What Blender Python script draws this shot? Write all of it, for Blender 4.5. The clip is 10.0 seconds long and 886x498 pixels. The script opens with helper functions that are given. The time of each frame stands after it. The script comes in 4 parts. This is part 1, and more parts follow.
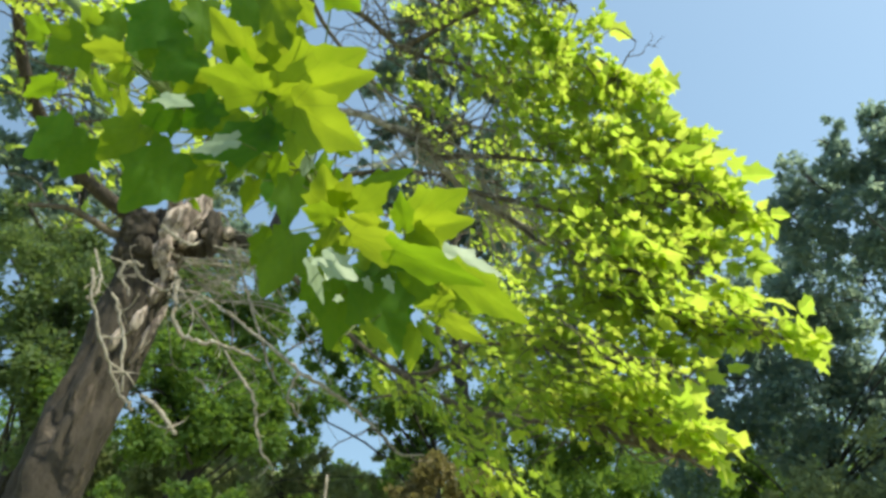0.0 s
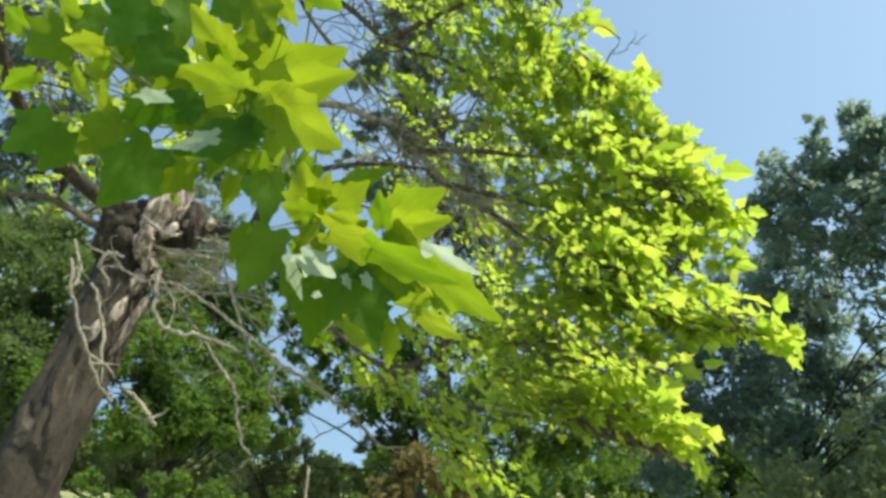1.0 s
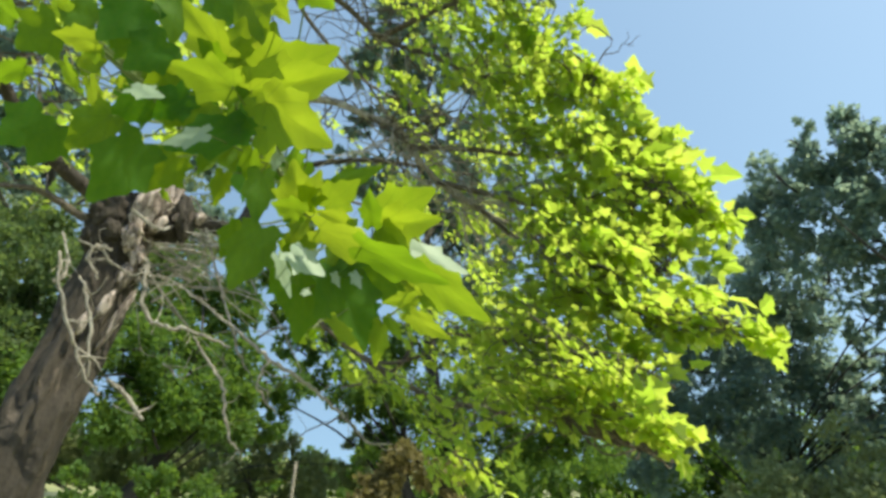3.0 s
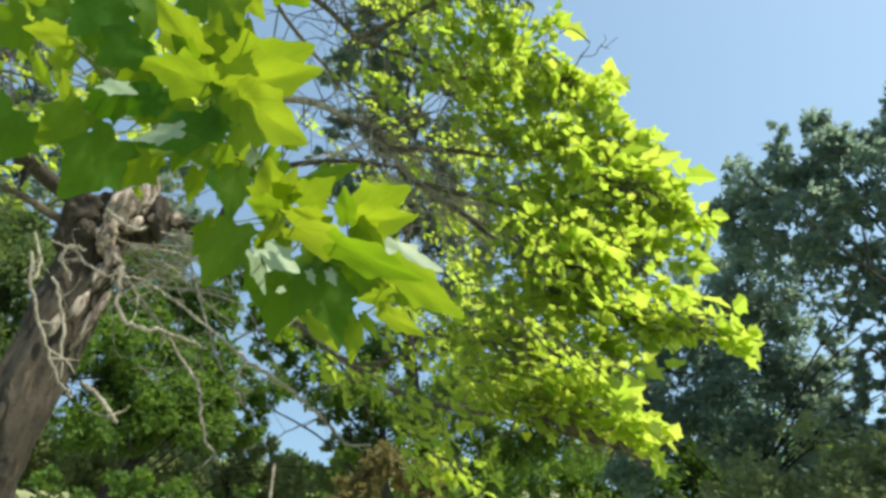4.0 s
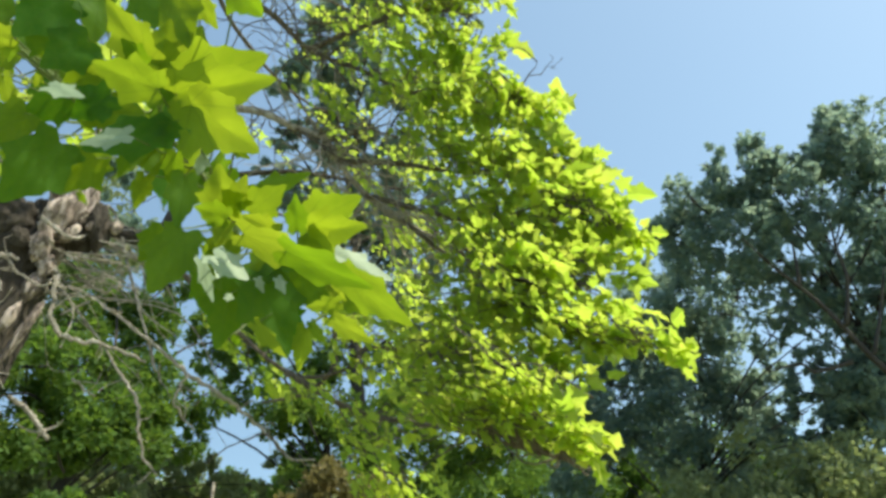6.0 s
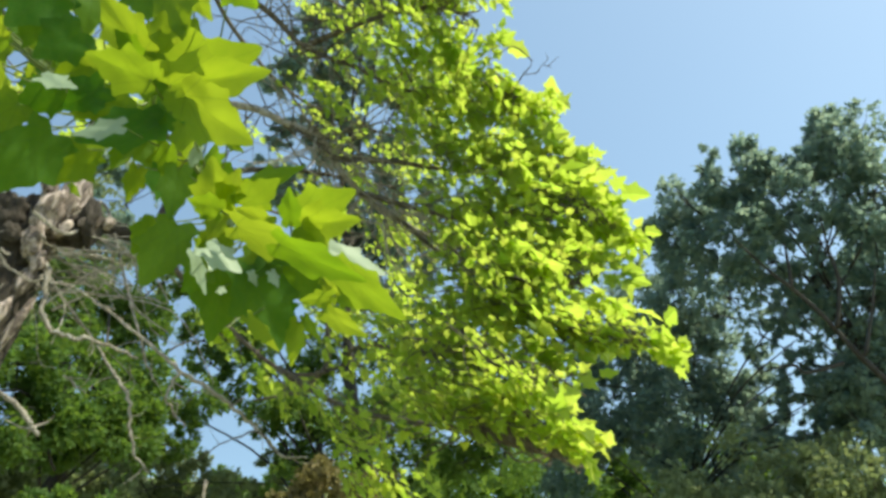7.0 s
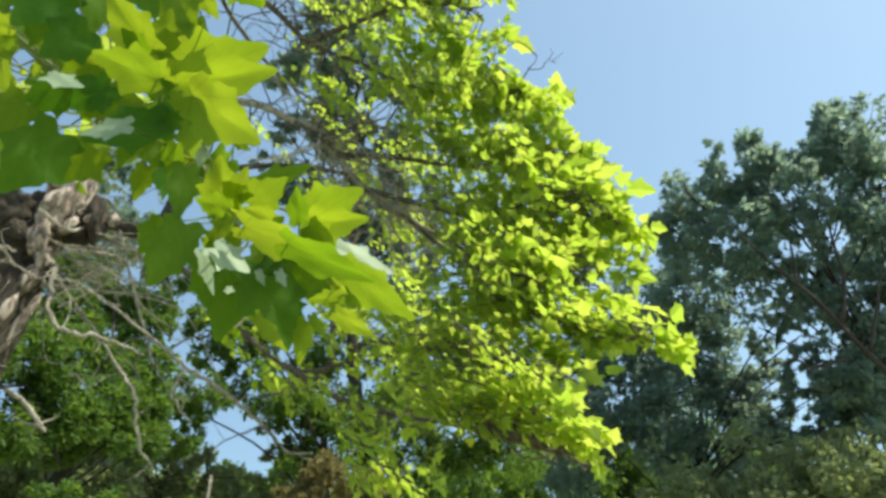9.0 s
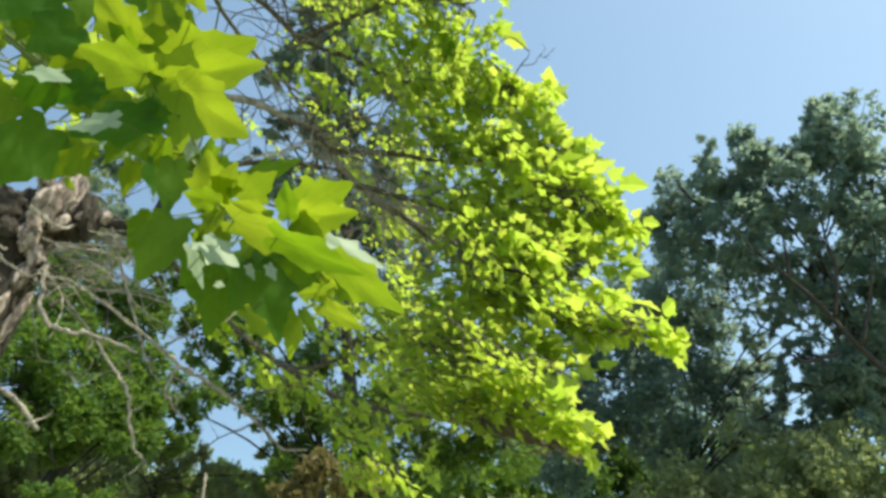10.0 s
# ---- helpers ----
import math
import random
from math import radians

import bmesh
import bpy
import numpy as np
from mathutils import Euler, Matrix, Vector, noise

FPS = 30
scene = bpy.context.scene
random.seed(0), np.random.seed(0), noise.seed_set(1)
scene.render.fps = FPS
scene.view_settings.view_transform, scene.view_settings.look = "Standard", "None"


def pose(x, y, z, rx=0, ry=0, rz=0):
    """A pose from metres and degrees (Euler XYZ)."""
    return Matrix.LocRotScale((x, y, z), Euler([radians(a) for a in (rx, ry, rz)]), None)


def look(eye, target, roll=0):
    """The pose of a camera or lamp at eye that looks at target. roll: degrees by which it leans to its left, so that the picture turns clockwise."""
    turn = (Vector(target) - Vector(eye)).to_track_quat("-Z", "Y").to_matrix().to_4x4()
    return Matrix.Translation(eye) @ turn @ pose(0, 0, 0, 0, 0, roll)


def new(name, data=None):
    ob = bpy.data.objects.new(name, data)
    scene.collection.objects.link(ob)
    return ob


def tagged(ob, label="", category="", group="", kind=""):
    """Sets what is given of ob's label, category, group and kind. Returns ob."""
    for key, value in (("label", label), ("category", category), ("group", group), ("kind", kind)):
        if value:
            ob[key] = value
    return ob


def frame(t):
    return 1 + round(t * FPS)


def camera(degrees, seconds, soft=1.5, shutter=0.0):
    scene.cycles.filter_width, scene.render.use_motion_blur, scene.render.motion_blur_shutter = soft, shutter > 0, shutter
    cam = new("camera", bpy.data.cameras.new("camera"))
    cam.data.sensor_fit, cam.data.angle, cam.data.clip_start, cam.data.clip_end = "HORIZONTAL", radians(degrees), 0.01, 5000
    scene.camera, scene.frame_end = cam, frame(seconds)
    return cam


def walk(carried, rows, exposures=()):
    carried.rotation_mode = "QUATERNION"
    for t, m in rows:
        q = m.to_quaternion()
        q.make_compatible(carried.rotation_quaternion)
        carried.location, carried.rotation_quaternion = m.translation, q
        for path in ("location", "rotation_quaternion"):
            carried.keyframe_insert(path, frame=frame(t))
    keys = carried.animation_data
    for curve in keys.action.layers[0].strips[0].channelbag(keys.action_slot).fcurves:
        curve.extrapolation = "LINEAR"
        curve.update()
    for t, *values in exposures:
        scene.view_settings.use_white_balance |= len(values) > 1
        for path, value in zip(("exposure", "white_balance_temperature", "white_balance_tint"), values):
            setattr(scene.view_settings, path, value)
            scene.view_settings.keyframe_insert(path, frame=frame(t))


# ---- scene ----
cam = camera(67.0, 10.0, soft=3.3)
PATH = [
    (0.0, -0.0208, 0.0364, 1.6101, 109.219, -3.958, 5.129),
    (0.5, -0.0175, 0.0261, 1.6055, 109.173, -3.558, 4.249),
    (1.0, -0.0107, 0.0216, 1.6136, 108.676, -4.090, 3.665),
    (1.5, -0.0051, 0.0203, 1.6218, 108.711, -4.026, 3.780),
    (2.0, -0.0078, 0.0204, 1.6130, 108.607, -4.400, 3.151),
    (2.5, -0.0096, 0.0173, 1.6159, 108.479, -4.587, 2.788),
    (4.0, -0.0013, 0.0127, 1.6087, 108.773, -4.071, 0.999),
    (4.5, 0.0027, 0.0054, 1.6011, 109.272, -3.776, -0.605),
    (5.0, 0.0000, 0.0000, 1.6000, 109.800, -4.000, -1.000),
    (5.5, -0.0035, -0.0019, 1.6016, 110.153, -3.954, -2.007),
    (6.0, -0.0022, -0.0035, 1.5959, 110.260, -3.201, -3.429),
    (7.5, -0.0016, 0.0007, 1.5895, 110.164, -3.411, -4.091),
    (8.0, -0.0077, 0.0008, 1.5908, 109.939, -3.424, -3.855),
    (8.5, -0.0070, 0.0014, 1.5931, 109.828, -3.649, -4.142),
    (9.0, -0.0082, 0.0027, 1.5961, 109.824, -3.421, -3.732),
    (9.5, -0.0050, 0.0049, 1.5927, 109.591, -3.122, -3.972),
    (10.0, -0.0012, 0.0023, 1.5916, 109.567, -3.011, -4.082),
]
walk(cam, [(r[0], pose(*r[1:])) for r in PATH], [(0.0, 0.98, 7400, -6), (10.0, 0.98, 7400, -6)])

# ---- daylight: a clear sky and one high sun, ahead and to the right ----
SUN_AZ, SUN_EL = radians(106), radians(60)
SUN = Vector((math.sin(SUN_AZ) * math.cos(SUN_EL), math.cos(SUN_AZ) * math.cos(SUN_EL), math.sin(SUN_EL)))
world = bpy.data.worlds.new("sky")
scene.world = world
world.use_nodes = True
wn = world.node_tree.nodes
sky = wn.new("ShaderNodeTexSky")
sky.sky_type, sky.sun_disc = "NISHITA", False
sky.sun_elevation, sky.sun_rotation = SUN_EL, SUN_AZ
sky.air_density, sky.dust_density, sky.ozone_density = 1.0, 0.7, 0.3
wn["Background"].inputs["Strength"].default_value = 0.144
# sky tones matched by hand: the gradient starts a little above the horizon and tilts, paler to the east
way_up = wn.new("ShaderNodeVectorMath")
way_up.operation = "ADD"
way_up.inputs[1].default_value = (0, 0, 0.40)
tilt = wn.new("ShaderNodeMapping")
tilt.inputs["Rotation"].default_value = (0, radians(9), 0)
world.node_tree.links.new(wn.new("ShaderNodeTexCoord").outputs["Generated"], tilt.inputs[0])
world.node_tree.links.new(tilt.outputs[0], way_up.inputs[0])
unit = wn.new("ShaderNodeVectorMath")
unit.operation = "NORMALIZE"
world.node_tree.links.new(way_up.outputs[0], unit.inputs[0])
world.node_tree.links.new(unit.outputs[0], sky.inputs["Vector"])
world.node_tree.links.new(sky.outputs[0], wn["Background"].inputs["Color"])
lamp = bpy.data.lights.new("sun", "SUN")
lamp.energy, lamp.angle, lamp.color = 3.05, radians(0.5), (1.0, 0.95, 0.86)
new("sun", lamp).matrix_world = look(SUN * 60, (0, 0, 0))


# ---- materials ----
def nodes_of(name):
    m = bpy.data.materials.new(name)
    m.use_nodes = True
    nt = m.node_tree
    return m, nt, nt.nodes["Principled BSDF"], nt.nodes["Material Output"]


def ramp(nt, fac, stops):
    r = nt.nodes.new("ShaderNodeValToRGB")
    el = r.color_ramp.elements
    while len(el) < len(stops):
        el.new(0.5)
    for e, (p, c) in zip(el, stops):
        e.position, e.color = p, (*c, 1)
    nt.links.new(fac, r.inputs[0])
    return r.outputs[0]


def noise_at(nt, coord, scale, detail=4.0, rough=0.55):
    n = nt.nodes.new("ShaderNodeTexNoise")
    n.inputs["Scale"].default_value, n.inputs["Detail"].default_value, n.inputs["Roughness"].default_value = scale, detail, rough
    nt.links.new(coord, n.inputs["Vector"])
    return n.outputs["Fac"]


def math_node(nt, op, a, b=0.0, c=0.0):
    n = nt.nodes.new("ShaderNodeMath")
    n.operation = op
    for i, v in enumerate((a, b, c)):
        if isinstance(v, (int, float)):
            n.inputs[i].default_value = v
        else:
            nt.links.new(v, n.inputs[i])
    return n.outputs[0]


def mix_colour(nt, fac, a, b, kind="MIX"):
    n = nt.nodes.new("ShaderNodeMix")
    n.data_type, n.blend_type = "RGBA", kind
    for i, v in ((0, fac), (6, a), (7, b)):
        if isinstance(v, (int, float)):
            n.inputs[i].default_value = v
        elif isinstance(v, tuple):
            n.inputs[i].default_value = (*v, 1)
        else:
            nt.links.new(v, n.inputs[i])
    return n.outputs[2]


def leaf_material(name, face, glow, thin=0.5, rough=0.42, veins=False, island=True, grain=30.0):
    """A leaf: gloss and colour on its face, light coming through its blade. face, glow: (dark, light) colours."""
    m, nt, bsdf, out = nodes_of(name)
    if island:
        rnd = nt.nodes.new("ShaderNodeNewGeometry").outputs["Random Per Island"]
    else:
        rnd = nt.nodes.new("ShaderNodeObjectInfo").outputs["Random"]
    tc = nt.nodes.new("ShaderNodeTexCoord")
    fine = noise_at(nt, tc.outputs["Object"], grain, 3)
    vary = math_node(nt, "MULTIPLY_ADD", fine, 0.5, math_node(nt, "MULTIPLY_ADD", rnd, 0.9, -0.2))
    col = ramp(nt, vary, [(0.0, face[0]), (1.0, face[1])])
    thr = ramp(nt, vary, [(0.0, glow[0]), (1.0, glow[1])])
    if veins:
        sep = nt.nodes.new("ShaderNodeSeparateXYZ")
        nt.links.new(tc.outputs["Object"], sep.inputs[0])
        x, y = sep.outputs[0], sep.outputs[1]
        ang = math_node(nt, "ARCTAN2", x, math_node(nt, "ADD", y, 0.0))
        off = math_node(nt, "PINGPONG", math_node(nt, "ADD", ang, 6.2832), 0.349)
        rad = math_node(nt, "SQRT", math_node(nt, "ADD", math_node(nt, "MULTIPLY", x, x), math_node(nt, "MULTIPLY", y, y)))
        main = math_node(nt, "LESS_THAN", math_node(nt, "MULTIPLY", off, rad), 0.011)
        side = math_node(nt, "LESS_THAN", math_node(nt, "PINGPONG", math_node(nt, "MULTIPLY_ADD", math_node(nt, "ABSOLUTE", x), -0.7, y), 0.07), 0.004)
        line = math_node(nt, "MAXIMUM", math_node(nt, "MULTIPLY", main, 0.24), math_node(nt, "MULTIPLY", side, 0.12))
        thr = mix_colour(nt, line, thr, (0.10, 0.17, 0.012))
        col = mix_colour(nt, line, col, (0.12, 0.19, 0.05))
    nt.links.new(col, bsdf.inputs["Base Color"])
    bsdf.inputs["Roughness"].default_value = rough
    bsdf.inputs["Specular IOR Level"].default_value = 0.16 if veins else 0.35
    tl = nt.nodes.new("ShaderNodeBsdfTranslucent")
    nt.links.new(thr, tl.inputs["Color"])
    mx = nt.nodes.new("ShaderNodeMixShader")
    mx.inputs[0].default_value = thin
    nt.links.new(bsdf.outputs[0], mx.inputs[1])
    nt.links.new(tl.outputs[0], mx.inputs[2])
    nt.links.new(mx.outputs[0], out.inputs["Surface"])
    if veins:
        bump = nt.nodes.new("ShaderNodeBump")
        bump.inputs["Strength"].default_value, bump.inputs["Distance"].default_value = 0.35, 0.01
        nt.links.new(math_node(nt, "MULTIPLY_ADD", fine, 0.5, line), bump.inputs["Height"])
        nt.links.new(bump.outputs[0], bsdf.inputs["Normal"])
    return m


def bark_material(name, dark, mid, pale, pale_at=0.62, scale=1.0):
    """Furrowed bark: long uneven ridges, fine cracks, and flakes that have come away and show the pale layer below."""
    m, nt, bsdf, out = nodes_of(name)
    tc = nt.nodes.new("ShaderNodeTexCoord").outputs["Object"]
    wander = nt.nodes.new("ShaderNodeTexNoise")
    wander.inputs["Scale"].default_value = 3.0 * scale
    nt.links.new(tc, wander.inputs["Vector"])
    warp = mix_colour(nt, 0.10, tc, wander.outputs["Color"], "ADD")
    mp = nt.nodes.new("ShaderNodeMapping")
    mp.inputs["Scale"].default_value = (1, 1, 0.16)
    nt.links.new(warp, mp.inputs[0])
    furrow = noise_at(nt, mp.outputs[0], 22 * scale, 7, 0.7)
    crack = noise_at(nt, tc, 60 * scale, 4, 0.6)
    patch = noise_at(nt, mp.outputs[0], 12 * scale, 5, 0.6)
    both = math_node(nt, "MULTIPLY_ADD", crack, 0.3, math_node(nt, "MULTIPLY", furrow, 0.7))
    col = ramp(nt, both, [(0.36, dark), (0.50, mid), (0.68, tuple(min(1, c * 1.5) for c in mid))])
    flake = ramp(nt, patch, [(pale_at, (0, 0, 0)), (pale_at + 0.06, (1, 1, 1))])
    col = mix_colour(nt, flake, col, mix_colour(nt, furrow, tuple(c * 0.6 for c in pale), tuple(min(1, c * 1.3) for c in pale)))
    nt.links.new(col, bsdf.inputs["Base Color"])
    bsdf.inputs["Roughness"].default_value = 0.9
    bump = nt.nodes.new("ShaderNodeBump")
    bump.inputs["Strength"].default_value, bump.inputs["Distance"].default_value = 0.9, 0.03
    nt.links.new(math_node(nt, "MULTIPLY_ADD", flake, 0.25, both), bump.inputs["Height"])
    nt.links.new(bump.outputs[0], bsdf.inputs["Normal"])
    return m


# darker, less translucent copy of the big leaf: shade put into its colour
LEAF_SHADED = leaf_material("shaded_young_leaf", ((0.04, 0.115, 0.015), (0.065, 0.15, 0.022)), ((0.10, 0.27, 0.01), (0.40, 0.50, 0.02)), 0.52, 0.5, veins=True, island=False, grain=7)
LEAF_BIG = leaf_material("lit_young_leaf", ((0.04, 0.115, 0.018), (0.07, 0.165, 0.028)), ((0.25, 0.41, 0.016), (0.44, 0.52, 0.035)), 0.60, 0.36, veins=True, island=False, grain=7)
# paler copy of the leaf: the sun's glint put into its colour
LEAF_GLINT = leaf_material("glint_leaf", ((0.23, 0.30, 0.20), (0.31, 0.38, 0.27)), ((0.20, 0.32, 0.06), (0.3, 0.4, 0.1)), 0.25, 0.5, island=False, grain=7)
CROWN_TINT = ((0.13, 0.24, 0.06), (0.21, 0.33, 0.10)), ((0.375, 0.53, 0.055), (0.50, 0.56, 0.09))
LEAF_MID = leaf_material("crown_leaf", *CROWN_TINT, 0.80, 0.6)
LEAF_MID_ONE = leaf_material("crown_leaf_single", *CROWN_TINT, 0.80, 0.6, island=False)
LEAF_WOOD = leaf_material("wood_leaf", ((0.07, 0.135, 0.038), (0.105, 0.175, 0.048)), ((0.17, 0.305, 0.04), (0.26, 0.375, 0.055)), 0.54, 0.75, grain=4)
# blue and lightness raised in the leaf colour to stand in for haze
LEAF_OAK = leaf_material("hazy_oak_leaf", ((0.105, 0.19, 0.205), (0.205, 0.265, 0.20)), ((0.27, 0.39, 0.33), (0.385, 0.465, 0.32)), 0.54, 0.8, grain=2)
LEAF_DRY = leaf_material("scrub_leaf", ((0.16, 0.205, 0.10), (0.27, 0.31, 0.155)), ((0.25, 0.31, 0.11), (0.37, 0.42, 0.17)), 0.42, 0.6, grain=3)
LEAF_OLIVE = leaf_material("olive_leaf", ((0.07, 0.115, 0.05), (0.115, 0.155, 0.062)), ((0.145, 0.23, 0.055), (0.22, 0.29, 0.08)), 0.5, 0.7, grain=4)
LEAF_RUST = leaf_material("withered_leaf", ((0.15, 0.125, 0.055), (0.24, 0.20, 0.09)), ((0.22, 0.20, 0.07), (0.34, 0.30, 0.11)), 0.35, 0.7, grain=3)
BARK = bark_material("furrowed_bark", (0.018, 0.014, 0.011), (0.047, 0.037, 0.030), (0.13, 0.10, 0.082), 0.60)
# flakes made paler than the bark's own, standing in for sun on them
BARK_PALE = bark_material("sunlit_flaking_bark", (0.06, 0.045, 0.038), (0.22, 0.17, 0.15), (0.60, 0.49, 0.45), 0.48, 1.8)
TWIG = bark_material("dead_twig_bark", (0.15, 0.13, 0.11), (0.34, 0.30, 0.26), (0.50, 0.46, 0.41), 0.55, 2.0)
TWIG_DARK = bark_material("live_twig_bark", (0.05, 0.04, 0.032), (0.13, 0.105, 0.08), (0.24, 0.21, 0.18), 0.62, 2.0)
BARK_FAR = bark_material("oak_bark", (0.016, 0.014, 0.013), (0.04, 0.035, 0.032), (0.07, 0.065, 0.06), 0.7, 0.5)
STEM = leaf_material("green_stem", ((0.10, 0.15, 0.03), (0.16, 0.2, 0.05)), ((0.2, 0.3, 0.02), (0.25, 0.32, 0.03)), 0.25, 0.45)


# ---- mesh helpers ----
def mesh_object(name, verts, faces, material, parent=None, label="", smooth=False):
    me = bpy.data.meshes.new(name)
    me.from_pydata([tuple(v) for v in verts], [], faces)
    me.materials.append(material)
    if smooth:
        me.polygons.foreach_set("use_smooth", [True] * len(me.polygons))
    ob = new(name, me)
    ob.parent = parent
    return tagged(ob, label)


def thing(name, at, label, category, group="", kind=""):
    ob = new(name)
    ob.location = at
    ob.empty_display_size = 0.2
    return tagged(ob, label, category, group, kind)


def part(name, verts, faces, material, parent, label="", smooth=False):
    """One mesh under its thing; the vertices are given in the world, the thing is an Empty that only stands somewhere."""
    base = parent
    shift = np.zeros(3)
    while base is not None:
        shift += np.array(base.location)
        base = base.parent
    return mesh_object(name, np.asarray(verts, float) - shift, faces, material, parent, label, smooth)


def glide(points, n):
    """Catmull-Rom through the points, n steps a span."""
    p = [np.array(q, float) for q in points]
    p = [2 * p[0] - p[1], *p, 2 * p[-1] - p[-2]]
    out = []
    for i in range(1, len(p) - 2):
        for k in range(n):
            t = k / n
            a, b, c, d = p[i - 1:i + 3]
            out.append(0.5 * (2 * b + (c - a) * t + (2 * a - 5 * b + 4 * c - d) * t * t + (3 * b - a - 3 * c + d) * t ** 3))
    out.append(p[-2])
    return np.array(out)


def tube(points, radii, sides=6, rough=0.0, seed=0):
    """A tapered limb with closed ends: vertices and faces. rough: how far its surface strays from round."""
    pts = np.asarray(points, float)
    rad = np.interp(np.linspace(0, 1, len(pts)), np.linspace(0, 1, len(radii)), radii)
    tan = np.gradient(pts, axis=0)
    tan /= np.linalg.norm(tan, axis=1)[:, None] + 1e-9
    ref = np.array((0.31, 0.2, 0.93)) if abs(tan[0] @ np.array((0.31, 0.2, 0.93))) < 0.9 else np.array((1.0, 0, 0))
    verts, faces = [], []
    for i, (c, r, d) in enumerate(zip(pts, rad, tan)):
        ref = ref - d * (ref @ d)
        ref /= np.linalg.norm(ref)
        side = np.cross(d, ref)
        for k in range(sides):
            a = 2 * math.pi * k / sides
            q = math.cos(a) * ref + math.sin(a) * side
            rr = r
            if rough:
                s = Vector(c * 2.2 + q * 1.6 + seed)
                ridge = abs(math.sin(a * (5 if sides > 20 else 3) + 3.5 * noise.noise(Vector(c * 2.0 + seed)) + 2.0 * noise.noise(Vector(c * 5.0 + q * 2.0))))
                rr = r * (1 + rough * (noise.noise(s) + 0.6 * noise.noise(s * 3.1)) - rough * 0.7 * (1 - ridge) ** 2)
            verts.append(c + q * rr)
    n = len(pts)
    for i in range(n - 1):
        for k in range(sides):
            k2 = (k + 1) % sides
            faces.append((i * sides + k, i * sides + k2, (i + 1) * sides + k2, (i + 1) * sides + k))
    faces.append(tuple(range(sides))[::-1])
    faces.append(tuple((n - 1) * sides + k for k in range(sides)))
    return verts, faces


class Heap:
    """Many small meshes joined into one."""

    def __init__(self):
        self.verts, self.faces, self.count = [], [], 0

    def add(self, verts, faces):
        n = self.count
        self.verts.extend(verts)
        self.faces.extend(tuple(i + n for i in f) for f in faces)
        self.count += len(verts)


# half of a broad, five-lobed blade: stalk end at the origin, tip at (0, 1)
HALF = [(0.18, -0.05), (0.45, 0.03), (0.38, 0.21), (0.58, 0.46), (0.36, 0.57), (0.24, 0.79)]


def blade(rings=1, teeth=False, curl=0.12, wave=0.0, seed=0, outline=HALF):
    """A leaf blade about 1 long, folded at the midrib and bent: vertices and faces."""
    half = outline
    if teeth:
        half = []
        prev = (0.0, 0.0)
        for q in [*outline, (0.0, 1.0)]:
            mx, my = (prev[0] + q[0]) / 2, (prev[1] + q[1]) / 2
            lx, ly = mx - 0.0, my - 0.35
            ln = math.hypot(lx, ly) + 1e-6
            k = 0.03 if len(half) % 4 else -0.02
            half += [(mx + lx / ln * k, my + ly / ln * k), q]
            prev = q
        half = half[:-1]
    rim = [(0.0, 0.0), *half, (0.0, 1.0), *[(-x, y) for x, y in half[::-1]]]
    mid = (0.0, 0.36)
    verts, faces = [], []
    steps = [(r + 1) / rings for r in range(rings)]
    for s in steps:
        for x, y in rim:
            verts.append((mid[0] + (x - mid[0]) * s, mid[1] + (y - mid[1]) * s))
    verts.append(mid)
    n, c = len(rim), len(verts) - 1
    for k in range(n):
        k2 = (k + 1) % n
        faces.append((c, k, k2))
        for r in range(rings - 1):
            faces.append((r * n + k, (r + 1) * n + k, (r + 1) * n + k2, r * n + k2))
    out = []
    for x, y in verts:
        z = curl * abs(x) * 1.2 - curl * 1.1 * (y - 0.3) ** 2
        if wave:
            z += wave * noise.noise(Vector((x * 2.6 + seed * 3.7, y * 2.6, seed))) + wave * 0.5 * math.sin(9 * y + seed) * abs(x)
        out.append((x, y, z))
    return np.array(out), faces


SHARP = [(0.14, -0.05), (0.44, 0.02), (0.27, 0.24), (0.58, 0.50), (0.21, 0.54), (0.12, 0.80)]
BLADES = [(v * np.array((w, 1, 1)), f) for (v, f), w in zip([blade(1, False, c, outline=o) for c, o in ((0.05, SHARP), (0.2, HALF), (0.35, SHARP), (-0.12, HALF))], (1.0, 0.75, 0.9, 0.65))]
SPEAR = (np.array([(0, 0, 0), (0.32, 0.45, 0.06), (0, 1, -0.08), (-0.32, 0.45, 0.06)]), [(0, 1, 2), (0, 2, 3)])


def turned(along, up, roll=0.0):
    """Columns x, y, z of a blade whose length runs along and whose face looks to up."""
    y = along / (np.linalg.norm(along) + 1e-9)
    z = up - y * (up @ y)
    if np.linalg.norm(z) < 1e-4:
        z = np.array((1.0, 0, 0)) - y * y[0]
    z /= np.linalg.norm(z)
    x = np.cross(y, z)
    if roll:
        x, z = math.cos(roll) * x + math.sin(roll) * z, math.cos(roll) * z - math.sin(roll) * x
    return np.array((x, y, z)).T


